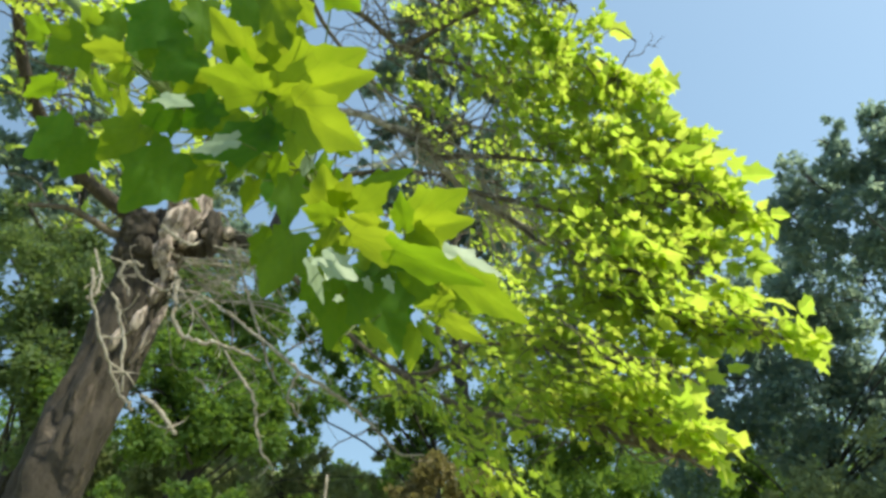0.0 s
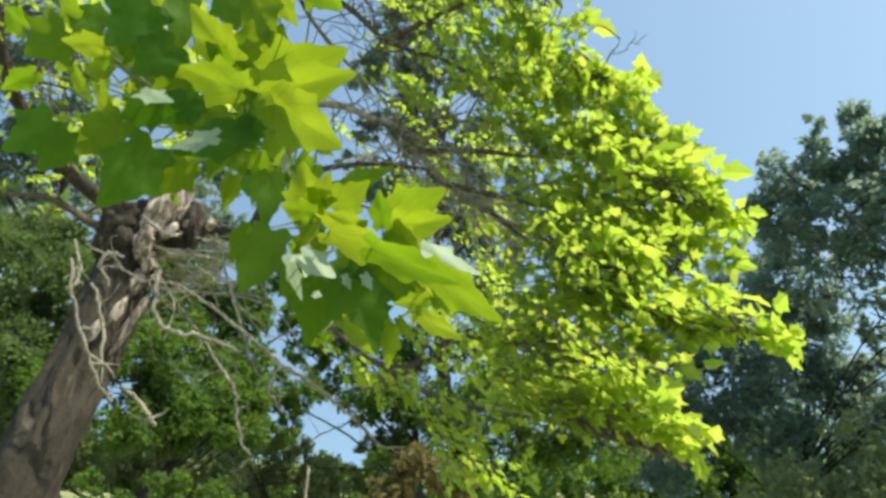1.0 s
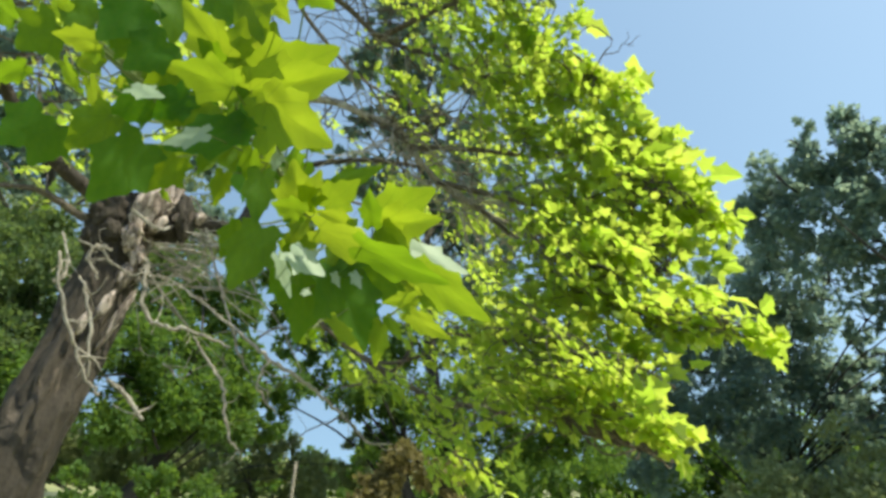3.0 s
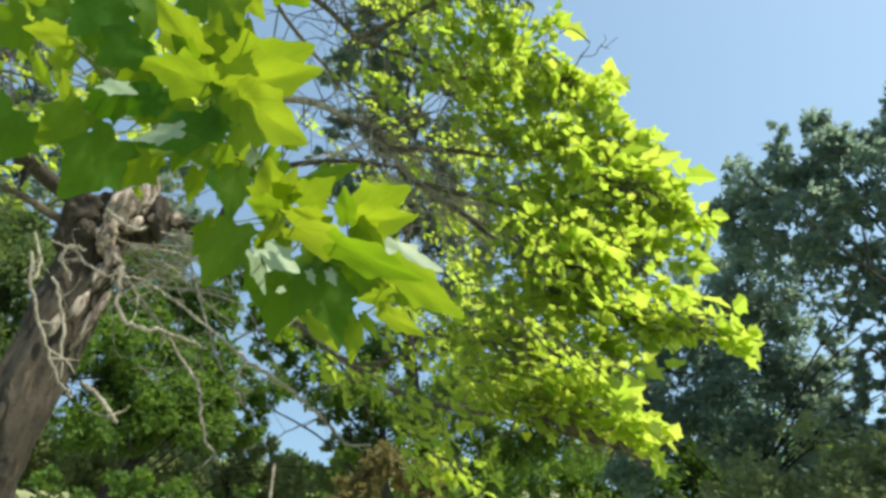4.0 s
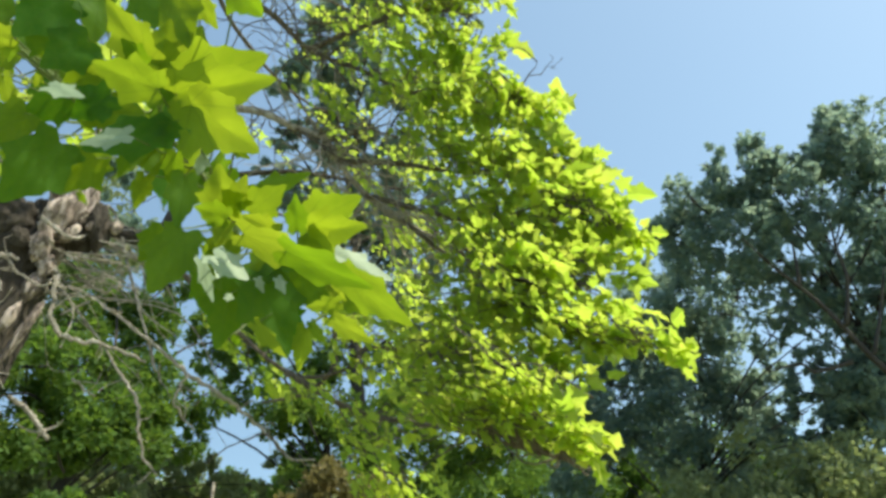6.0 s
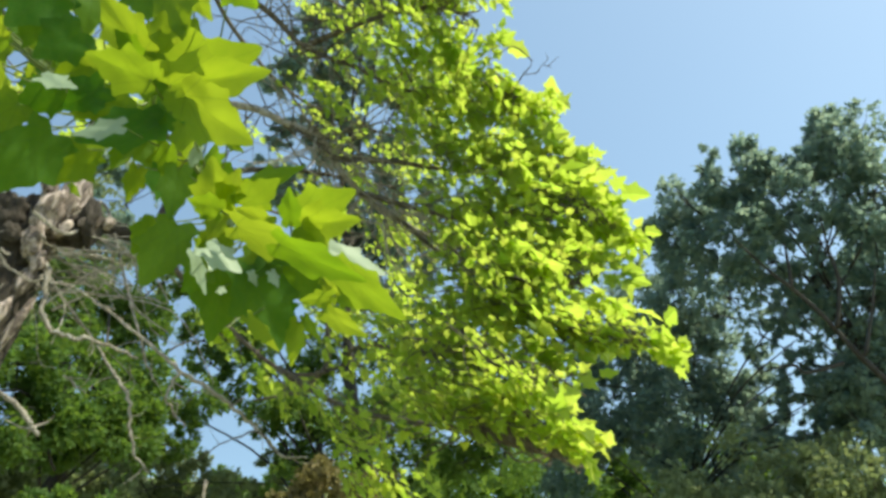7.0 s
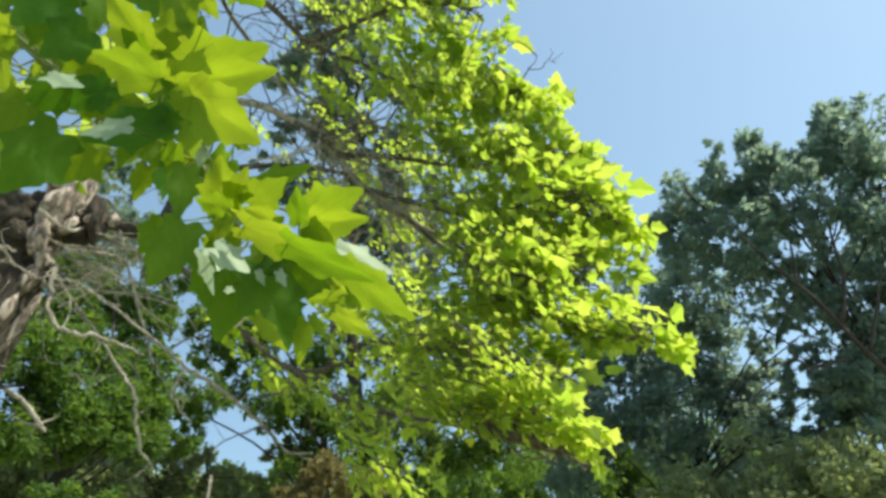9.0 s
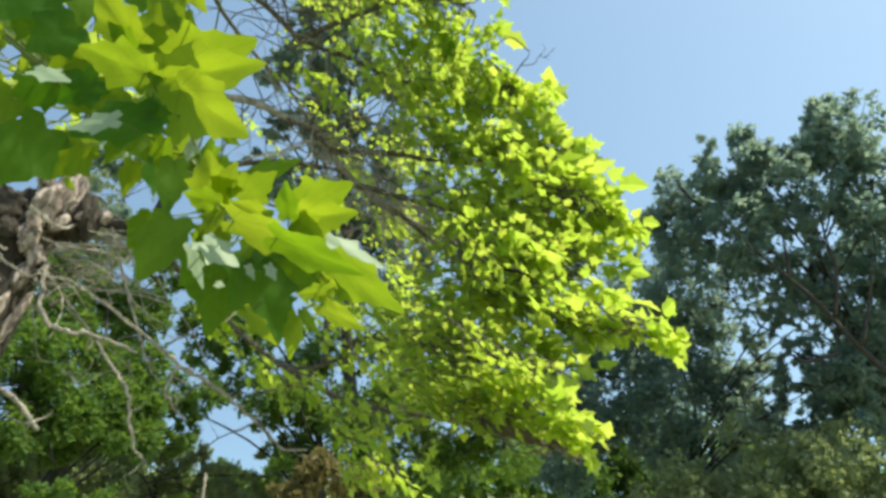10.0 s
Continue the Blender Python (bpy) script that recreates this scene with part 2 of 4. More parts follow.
def scatter(places, alongs, ups, sizes, shapes, rng):
    """All blades of a crown in one mesh."""
    n = len(places)
    y = alongs / (np.linalg.norm(alongs, axis=1)[:, None] + 1e-9)
    z = ups - y * np.sum(ups * y, axis=1)[:, None]
    z /= np.linalg.norm(z, axis=1)[:, None] + 1e-9
    x = np.cross(y, z)
    pick = rng.integers(0, len(shapes), n)
    verts, faces, count = [], [], 0
    for s, (v, f) in enumerate(shapes):
        ids = np.nonzero(pick == s)[0]
        if not len(ids):
            continue
        sz = sizes[ids][:, None, None]
        w = places[ids][:, None, :] + sz * (v[None, :, 0:1] * x[ids][:, None, :] + v[None, :, 1:2] * y[ids][:, None, :] + v[None, :, 2:3] * z[ids][:, None, :])
        verts.append(w.reshape(-1, 3))
        k = len(v)
        for j in range(len(ids)):
            o = count + j * k
            faces.extend(tuple(i + o for i in q) for q in f)
        count += k * len(ids)
    return np.concatenate(verts), faces


# ---- ground ----
def build_ground():
    m, nt, bsdf, out = nodes_of("meadow")
    tc = nt.nodes.new("ShaderNodeTexCoord").outputs["Object"]
    # grass colour raised to bounce light up into the leaves
    col = ramp(nt, noise_at(nt, tc, 0.35, 6), [(0.35, (0.22, 0.24, 0.11)), (0.65, (0.38, 0.37, 0.19))])
    col = mix_colour(nt, 0.35, col, ramp(nt, noise_at(nt, tc, 18, 4), [(0.3, (0.07, 0.08, 0.03)), (0.7, (0.24, 0.26, 0.10))]))
    nt.links.new(col, bsdf.inputs["Base Color"])
    bsdf.inputs["Roughness"].default_value = 0.95
    verts, faces = [], []
    radii = [0, 1, 2, 3, 4.5, 6, 8, 11, 15, 20, 28, 40, 60, 100, 200, 500, 1500, 4000]
    sides = 64
    for i, r in enumerate(radii):
        for k in range(sides):
            a = 2 * math.pi * k / sides
            x, y = r * math.cos(a), r * math.sin(a)
            z = 0.12 * noise.noise(Vector((x * 0.2, y * 0.2, 0))) * min(1, r / 6) if r < 200 else 0
            verts.append((x, y, z - 0.05))
    for i in range(len(radii) - 1):
        for k in range(sides):
            k2 = (k + 1) % sides
            faces.append((i * sides + k, (i + 1) * sides + k, (i + 1) * sides + k2, i * sides + k2))
    tagged(mesh_object("ground", verts, faces, m, smooth=True), "rough sunlit grass ground, made pale to bounce light up", "ground", kind="structure")


build_ground()


# ---- the woods behind ----
def wood_tree(name, label, category, base, lobes, leaf, bark, count, size, seed, trunk_r=0.25, group="", shapes=(SPEAR,), fill=0.5, lift=0.5, knotty=1.0, gaps=()):
    """A far tree: trunk, a limb to every lobe of the crown, and many leaves in uneven tufts round the lobes.
    gaps: (from, to, radius) of the openings through which sky shows."""
    rng = np.random.default_rng(seed)
    base = np.array((base[0], base[1], 0.0), float)
    top = np.mean([l[:3] for l in lobes], axis=0)
    tree = thing(name, base, label, category, group)
    fork = base + (top - base) * np.array((0.6, 0.6, lift))
    head = base + (top - base) * np.array((0.9, 0.9, 0.95))
    line = glide([base - (0, 0, 0.1), base + (fork - base) * 0.5 + rng.normal(0, 0.12, 3), fork, head], 5)
    part("trunk", *tube(line, [trunk_r * 1.3, trunk_r, trunk_r * 0.75, trunk_r * 0.2], 9, 0.12, seed), bark, tree, smooth=True)
    places, outs = [], []
    weights = np.array([l[3] ** 2 for l in lobes])
    for l, w in zip(lobes, weights / weights.sum()):
        c, r = np.array(l[:3], float), l[3]
        drop = c[2] - 0.7 * math.hypot(c[0] - base[0], c[1] - base[1]) - 0.4 * rng.random()
        k = int(np.clip(np.argmin(np.abs(line[:, 2] - drop)), len(line) // 4, len(line) - 2))
        mid = (line[k] + c) / 2 + np.array((0, 0, 0.12 * np.linalg.norm(c - line[k]))) + rng.normal(0, 0.35, 3) * r
        limb = glide([line[k], mid, c, c + (c - mid) * 0.08], 4)
        part("limb", *tube(limb, [trunk_r * 0.2, trunk_r * 0.12, trunk_r * 0.04], 6, 0.1, seed + k), bark, tree, smooth=True)
        sprays = max(4, int(r * r * 9 / (size * 14)))
        tufts = max(6, int(count * w / 26))
        knots = []
        for _ in range(max(5, int(9 * knotty))):
            d = rng.normal(0, 1, 3)
            d /= np.linalg.norm(d)
            knots.append((c + d * r * (0.45 + 0.42 * rng.random()), d))
        for _ in range(tufts):
            kc, kd = knots[rng.integers(0, len(knots))]
            d = rng.normal(0, 1, 3) + kd * 0.5
            d /= np.linalg.norm(d)
            q = kc + d * r * 0.36 * (1 - fill * rng.random() ** 1.5)
            m = 26
            spread = rng.normal(0, 1, (m, 3)) * r * 0.085
            places.append(q + spread)
            outs.append(d + rng.normal(0, 0.6, (m, 3)))
        for _ in range(min(sprays, 10)):
            d = rng.normal(0, 1, 3)
            d /= np.linalg.norm(d)
            twig = glide([c - d * 0.1 * r, c + d * 0.5 * r + rng.normal(0, 0.1, 3) * r, c + d * r * 0.95], 3)
            part("branch", *tube(twig, [trunk_r * 0.08, trunk_r * 0.02], 5), bark, tree)
    places, outs = np.concatenate(places), np.concatenate(outs)
    keep = np.ones(len(places), bool)
    for a, b, r in gaps:
        a, b = np.array(a), np.array(b)
        s = np.clip((places - a) @ (b - a) / ((b - a) @ (b - a)), 0, 1)
        keep &= np.linalg.norm(places - a - s[:, None] * (b - a), axis=1) > r * (0.8 + 0.4 * np.sin(places[:, 0] * 9 + places[:, 2] * 7))
    n = len(places)
    ups = rng.normal(0, 0.55, (n, 3)) + np.array((0, 0, 0.8))
    sizes = size * (0.6 + 0.8 * rng.random(n))
    v, f = scatter(places[keep], outs[keep], ups[keep], sizes[keep], shapes, rng)
    crown = part("crown", v, f, leaf, tree)
    tagged(crown, kind="stuff")
    return tree


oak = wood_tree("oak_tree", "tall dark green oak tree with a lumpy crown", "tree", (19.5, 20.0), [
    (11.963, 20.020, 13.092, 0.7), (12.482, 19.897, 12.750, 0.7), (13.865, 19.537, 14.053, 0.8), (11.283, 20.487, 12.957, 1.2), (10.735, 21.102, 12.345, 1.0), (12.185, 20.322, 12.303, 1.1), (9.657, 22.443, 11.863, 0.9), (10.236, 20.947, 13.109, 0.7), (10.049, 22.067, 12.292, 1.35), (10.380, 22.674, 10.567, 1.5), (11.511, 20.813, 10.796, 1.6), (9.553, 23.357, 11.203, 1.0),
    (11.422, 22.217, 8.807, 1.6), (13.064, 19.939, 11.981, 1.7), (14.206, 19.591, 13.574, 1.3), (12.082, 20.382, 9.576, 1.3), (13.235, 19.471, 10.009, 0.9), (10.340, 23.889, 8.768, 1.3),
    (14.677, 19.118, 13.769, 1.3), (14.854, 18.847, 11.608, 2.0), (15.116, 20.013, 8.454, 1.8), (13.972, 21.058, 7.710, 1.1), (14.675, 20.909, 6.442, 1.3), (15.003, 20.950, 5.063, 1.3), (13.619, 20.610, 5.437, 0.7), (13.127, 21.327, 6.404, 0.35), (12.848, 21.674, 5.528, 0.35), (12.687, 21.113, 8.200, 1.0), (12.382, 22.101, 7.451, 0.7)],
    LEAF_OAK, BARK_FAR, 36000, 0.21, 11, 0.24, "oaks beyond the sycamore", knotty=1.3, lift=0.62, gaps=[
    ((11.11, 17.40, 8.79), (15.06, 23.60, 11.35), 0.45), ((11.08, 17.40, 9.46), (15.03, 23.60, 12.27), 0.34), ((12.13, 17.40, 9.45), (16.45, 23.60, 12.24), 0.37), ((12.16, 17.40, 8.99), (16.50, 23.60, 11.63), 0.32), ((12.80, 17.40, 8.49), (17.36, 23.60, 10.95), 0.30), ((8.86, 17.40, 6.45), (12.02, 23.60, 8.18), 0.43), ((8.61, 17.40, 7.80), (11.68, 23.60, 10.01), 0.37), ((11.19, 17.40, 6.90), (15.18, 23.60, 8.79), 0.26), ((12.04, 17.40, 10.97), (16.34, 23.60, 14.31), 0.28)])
for points, radii in (
    ([(14.35, 18.90, 5.43), (13.48, 18.90, 6.29), (12.51, 18.90, 7.44), (11.69, 18.90, 8.18), (10.94, 18.90, 8.77), (10.04, 18.90, 9.65)], [0.11, 0.09, 0.075, 0.06, 0.04, 0.02]),
    ([(11.69, 18.90, 8.18), (11.68, 18.90, 8.95), (11.62, 18.90, 9.67)], [0.07, 0.05, 0.02]),
    ([(12.91, 18.80, 7.05), (13.16, 18.80, 8.45), (12.97, 18.80, 9.63), (12.87, 18.80, 10.62)], [0.08, 0.06, 0.04, 0.02]),
    ([(13.33, 19.40, 6.09), (12.14, 19.40, 5.72), (11.71, 19.40, 5.91), (10.66, 19.40, 5.61)], [0.08, 0.06, 0.04, 0.02]),
    ([(13.48, 18.60, 6.18), (13.92, 18.60, 7.54), (14.26, 18.60, 8.96)], [0.07, 0.05, 0.02]),
):
    part("limb", *tube(glide(points, 5), radii, 7, 0.12, 4), BARK_FAR, oak, smooth=True)
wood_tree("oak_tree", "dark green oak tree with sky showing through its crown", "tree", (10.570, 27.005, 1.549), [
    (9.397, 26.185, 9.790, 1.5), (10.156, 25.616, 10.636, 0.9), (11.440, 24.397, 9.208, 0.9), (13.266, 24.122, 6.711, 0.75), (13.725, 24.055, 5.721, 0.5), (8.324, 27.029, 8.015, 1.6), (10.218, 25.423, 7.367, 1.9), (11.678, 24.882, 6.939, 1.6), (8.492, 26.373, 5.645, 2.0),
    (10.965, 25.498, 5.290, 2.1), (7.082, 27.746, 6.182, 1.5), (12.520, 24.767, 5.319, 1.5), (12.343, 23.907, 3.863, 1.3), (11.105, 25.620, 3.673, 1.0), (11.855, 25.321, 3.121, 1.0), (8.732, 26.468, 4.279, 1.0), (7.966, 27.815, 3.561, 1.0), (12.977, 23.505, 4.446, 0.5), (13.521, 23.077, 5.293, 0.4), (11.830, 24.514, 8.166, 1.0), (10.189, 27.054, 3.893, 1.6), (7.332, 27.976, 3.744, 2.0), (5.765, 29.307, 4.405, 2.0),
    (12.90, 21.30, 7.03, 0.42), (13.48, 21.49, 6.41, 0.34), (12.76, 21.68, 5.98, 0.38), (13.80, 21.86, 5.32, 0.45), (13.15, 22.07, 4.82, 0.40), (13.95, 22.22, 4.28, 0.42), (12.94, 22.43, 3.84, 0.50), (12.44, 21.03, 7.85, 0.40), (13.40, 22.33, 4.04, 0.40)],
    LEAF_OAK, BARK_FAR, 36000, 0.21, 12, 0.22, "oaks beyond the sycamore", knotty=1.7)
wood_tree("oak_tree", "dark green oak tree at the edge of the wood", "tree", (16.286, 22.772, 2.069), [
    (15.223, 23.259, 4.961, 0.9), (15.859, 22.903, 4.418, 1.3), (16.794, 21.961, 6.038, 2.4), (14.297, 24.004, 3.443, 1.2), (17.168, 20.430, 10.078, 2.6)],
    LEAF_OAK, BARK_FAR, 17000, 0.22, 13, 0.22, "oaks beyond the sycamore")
for at, r, seed in (((9.280, 22.133, 1.601), 1.3, 21), ((10.641, 20.376, 3.0), 1.4, 22), ((12.024, 19.597, 2.6), 1.4, 23), ((7.867, 23.728, 1.282), 1.2, 24), ((13.278, 18.777, 2.9), 1.5, 25)):
    c = np.array(at)
    wood_tree("shrub", "olive green sunlit shrub in front of the oaks", "shrub", (c[0], c[1], 0.0), [
        (c[0], c[1], c[2] - 0.2, r), (c[0] - r * 0.8, c[1] + 0.3, c[2] - 0.9, r * 0.8), (c[0] + r * 0.8, c[1], c[2] - 0.8, r * 0.8)],
        LEAF_DRY, BARK_FAR, 3500, 0.17, seed, 0.06, "shrubs before the wood")

for at, r, seed in (((8.484, 37.038, 2.077), 3.2, 41), ((14.543, 37.215, 3.490), 3.3, 42), ((12.119, 39.141, 3.065), 3.0, 51), ((17.205, 37.179, 3.250), 2.8, 52), ((18.755, 35.329, 1.875), 2.8, 43), ((21.405, 31.396, 1.941), 2.4, 44), ((2.227, 35.931, 1.643), 3.0, 45), ((-4.748, 37.689, 0.590), 2.4, 46), ((-9.765, 36.694, 0.124), 2.2, 47), ((-14.578, 32.905, 0.723), 3.0, 48), ((-18.540, 30.845, 0.667), 3.4, 49), ((-21.758, 28.664, 0.630), 3.6, 50)):
    c = np.array(at)
    wood_tree("woodland_tree", "low dark green tree of the wood edge", "tree", (c[0], c[1], 0.0), [
        (c[0], c[1], c[2], r), (c[0] - r * 1.1, c[1] + 0.5, c[2] - r * 0.4, r * 0.8), (c[0] + r * 1.1, c[1], c[2] - r * 0.4, r * 0.8)],
        LEAF_WOOD, BARK_FAR, 5500, 0.34, seed, 0.16, "trees of the wood edge", knotty=2.0)

wood_tree("ash_tree", "leafy green tree behind the sycamore trunk", "tree", (-5.199, 9.659, 0.784), [
    (-5.023, 9.131, 2.879, 0.7), (-5.197, 8.512, 2.332, 0.8), (-4.490, 9.986, 2.657, 0.75), (-3.933, 10.749, 2.715, 0.6),
    (-4.665, 9.389, 2.182, 0.7), (-3.908, 10.267, 2.160, 0.6), (-5.261, 10.567, 3.756, 0.5), (-3.359, 11.442, 2.940, 0.45), (-3.507, 11.463, 2.151, 0.34), (-3.765, 10.838, 2.388, 0.4), (-4.411, 11.480, 3.839, 0.6), (-4.734, 10.907, 3.220, 0.5), (-3.653, 12.251, 3.961, 0.5), (-5.171, 11.589, 4.421, 0.6), (-4.749, 12.695, 5.105, 0.5)],
    LEAF_WOOD, BARK_FAR, 44000, 0.082, 31, 0.14, "trees behind the sycamore", shapes=(SPEAR,))
wood_tree("ash_tree", "olive green sunlit tree behind the leaning trunk", "tree", (-8.2, 10.6), [
    (-6.287, 8.932, 2.901, 0.9), (-6.669, 8.724, 2.254, 1.0), (-6.579, 9.150, 3.889, 0.7), (-7.454, 9.099, 3.974, 0.8), (-7.043, 10.440, 4.827, 0.6), (-5.963, 10.199, 3.705, 0.6), (-5.846, 10.685, 4.411, 0.55), (-7.801, 9.821, 5.017, 0.7), (-6.83, 8.90, 3.50, 0.5), (-6.60, 8.90, 2.85, 0.45), (-6.14, 8.90, 2.35, 0.45)],
    LEAF_OLIVE, BARK_FAR, 26000, 0.09, 39, 0.14, "trees behind the sycamore")
wood_tree("ash_tree", "shaded green tree with small leaves", "tree", (-1.071, 12.932, 0.821), [
    (-2.250, 12.717, 3.092, 0.8), (-1.143, 12.920, 2.471, 0.9), (-0.102, 12.957, 2.651, 0.9), (1.185, 13.352, 3.205, 1.0), (-1.845, 13.640, 4.157, 0.7), (-0.445, 13.777, 4.051, 0.8), (2.004, 12.821, 2.386, 0.9), (0.374, 12.992, 1.880, 0.8), (-1.783, 12.877, 1.726, 0.5), (-2.723, 12.543, 3.662, 0.6), (-3.444, 13.248, 4.537, 0.5), (-1.818, 12.804, 2.926, 0.6), (-2.349, 12.745, 2.625, 0.32), (-3.160, 12.520, 3.104, 0.34), (-1.981, 12.838, 2.105, 0.28), (-3.679, 12.424, 2.649, 0.3), (-3.463, 12.373, 3.577, 0.36), (-2.968, 12.418, 4.047, 0.36), (-3.455, 12.668, 4.734, 0.34), (1.22, 13.01, 2.17, 0.6), (0.67, 13.18, 1.80, 0.5)],
    LEAF_WOOD, BARK_FAR, 46000, 0.085, 32, 0.14, "trees behind the sycamore")
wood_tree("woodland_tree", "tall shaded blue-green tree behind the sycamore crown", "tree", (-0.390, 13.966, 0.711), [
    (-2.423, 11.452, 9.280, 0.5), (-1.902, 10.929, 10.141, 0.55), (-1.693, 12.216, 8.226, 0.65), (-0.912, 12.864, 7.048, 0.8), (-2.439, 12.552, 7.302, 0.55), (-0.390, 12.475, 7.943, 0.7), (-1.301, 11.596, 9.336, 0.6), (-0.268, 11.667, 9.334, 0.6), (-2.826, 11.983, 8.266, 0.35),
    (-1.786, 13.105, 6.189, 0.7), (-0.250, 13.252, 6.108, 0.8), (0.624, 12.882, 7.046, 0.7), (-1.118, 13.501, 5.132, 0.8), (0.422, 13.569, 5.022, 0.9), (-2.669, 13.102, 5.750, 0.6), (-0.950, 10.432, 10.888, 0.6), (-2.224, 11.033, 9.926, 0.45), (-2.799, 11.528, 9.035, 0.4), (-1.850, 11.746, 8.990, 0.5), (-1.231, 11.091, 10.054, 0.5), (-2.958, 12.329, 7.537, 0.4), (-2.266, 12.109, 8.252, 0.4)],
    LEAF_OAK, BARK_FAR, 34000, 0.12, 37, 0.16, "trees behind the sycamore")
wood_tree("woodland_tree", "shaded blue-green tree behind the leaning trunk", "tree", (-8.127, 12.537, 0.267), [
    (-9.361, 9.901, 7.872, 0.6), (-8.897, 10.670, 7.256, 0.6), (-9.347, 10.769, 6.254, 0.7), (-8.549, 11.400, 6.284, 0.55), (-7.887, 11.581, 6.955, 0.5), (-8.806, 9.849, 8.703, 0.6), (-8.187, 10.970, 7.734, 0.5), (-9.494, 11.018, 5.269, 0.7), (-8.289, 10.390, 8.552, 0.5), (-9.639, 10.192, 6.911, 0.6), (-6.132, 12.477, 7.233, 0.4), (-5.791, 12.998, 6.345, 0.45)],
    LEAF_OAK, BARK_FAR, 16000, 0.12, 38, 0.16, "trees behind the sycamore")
wood_tree("juniper", "olive green feathery juniper", "conifer", (-4.145, 14.360, 0.326), [
    (-4.287, 14.374, 1.688, 0.6), (-4.943, 14.159, 1.316, 0.75), (-3.776, 14.511, 1.183, 0.7), (-5.677, 13.884, 1.577, 0.8), (-5.018, 14.660, 1.981, 0.4)],
    LEAF_DRY, BARK_FAR, 9000, 0.13, 33, 0.1)
wood_tree("thicket", "grey-green thicket at the foot of the wood", "shrub", (-6.405, 12.382, 0.307), [
    (-6.825, 12.223, 1.451, 0.9), (-5.997, 12.645, 1.235, 0.8), (-7.629, 11.735, 1.293, 1.0), (-8.333, 11.248, 1.403, 1.1), (-4.999, 12.527, 1.026, 0.7), (-3.044, 13.664, 1.395, 0.5), (-2.229, 13.821, 1.608, 0.5)],
    LEAF_DRY, BARK_FAR, 14000, 0.12, 34, 0.08)
wood_tree("thicket", "dark green leafy thicket under the ash tree", "shrub", (-3.67, 8.38), [
    (-4.59, 8.19, 0.95, 0.40), (-3.95, 8.50, 1.05, 0.38), (-3.30, 8.60, 0.95, 0.40), (-3.67, 8.38, 0.70, 0.45)],
    LEAF_WOOD, BARK_FAR, 5000, 0.07, 61, 0.03)
wood_tree("shrub", "half-dry brown and green shrub", "shrub", (-0.898, 10.939, 0.863), [
    (-1.148, 10.940, 1.567, 0.45), (-0.529, 10.986, 1.447, 0.45), (-1.542, 10.887, 1.297, 0.4)],
    LEAF_RUST, BARK_FAR, 3500, 0.11, 35, 0.04)
wood_tree("ash_tree", "pale hazy tree far behind the sycamore", "tree", (-8.028, 22.570, 0.140), [
    (-9.305, 20.514, 9.883, 1.5), (-10.174, 20.568, 8.633, 1.6), (-12.656, 19.366, 7.987, 1.8), (-11.394, 20.338, 7.304, 1.6), (-14.248, 18.489, 7.181, 1.8), (-8.687, 21.421, 8.057, 1.3), (-13.398, 19.530, 5.484, 2.0), (-9.950, 21.352, 6.195, 1.4)],
    LEAF_DRY, BARK_FAR, 6500, 0.2, 36, 0.25, "trees behind the sycamore")


# ---- the sycamore ----
sycamore = thing("sycamore_tree", (-2.439, 3.344, 0.0), "big leaning sycamore with lime green backlit leaves and bare twigs", "tree")
root = (sycamore.location[0], sycamore.location[1], -0.15)
trunk_line = glide([root, (-2.262, 3.333, 1.435), (-2.196, 3.492, 2.114), (-2.156, 3.613, 2.704), (-2.134, 3.704, 3.006)], 18)
part("trunk", *tube(trunk_line, [0.25, 0.172, 0.165, 0.160, 0.156, 0.148, 0.13], 72, 0.22, 3), BARK, sycamore, "dark furrowed bark with pale flaked patches", smooth=True)



def burl(at, size, seed, bark=BARK, lean=0.0):
    """A gnarled swelling of the trunk with stringy ridges, leaning over by so many degrees."""
    bm = bmesh.new()
    bmesh.ops.create_icosphere(bm, subdivisions=4, radius=1.0)
    tilt = Matrix.Rotation(math.radians(lean), 3, "Y")
    verts = []
    for v in bm.verts:
        s = Vector((v.co.x * 7, v.co.y * 7, v.co.z * 1.8)) + Vector((0, seed, 0))
        swell = 0.30 * noise.noise(v.co * 1.6 + Vector((seed, 0, 0))) + 0.14 * noise.noise(v.co * 4 + Vector((0, seed, 0)))
        q = v.co * (1 + swell + 0.42 * (0.30 - abs(noise.noise(s))) + 0.10 * noise.noise(v.co * 9 + Vector((seed, 0, 0))))
        q = tilt @ Vector((q.x * size[0], q.y * size[1], q.z * size[2]))
        verts.append((at[0] + q.x, at[1] + q.y, at[2] + q.z))
    faces = [tuple(v.index for v in f.verts) for f in bm.faces]
    bm.free()
    part("burl", verts, faces, bark, sycamore, "gnarled swelling of the trunk", smooth=True)


burl((-2.161, 3.580, 2.700), (0.150, 0.128, 0.157), 8, lean=8)
burl((-2.210, 3.500, 2.880), (0.100, 0.086, 0.121), 38, lean=12)
burl((-2.221, 3.500, 2.733), (0.089, 0.071, 0.107), 41, lean=-8)
burl((-1.959, 3.620, 2.891), (0.136, 0.100, 0.128), 9, lean=25)
burl((-1.798, 3.600, 2.901), (0.136, 0.057, 0.057), 47, lean=80)
burl((-1.976, 3.480, 2.909), (0.069, 0.055, 0.117), 20, BARK_PALE, lean=14)
burl((-1.925, 3.520, 2.967), (0.049, 0.039, 0.111), 23, BARK_PALE, lean=10)
burl((-2.031, 3.520, 3.082), (0.043, 0.034, 0.069), 26, BARK_PALE, lean=-12)
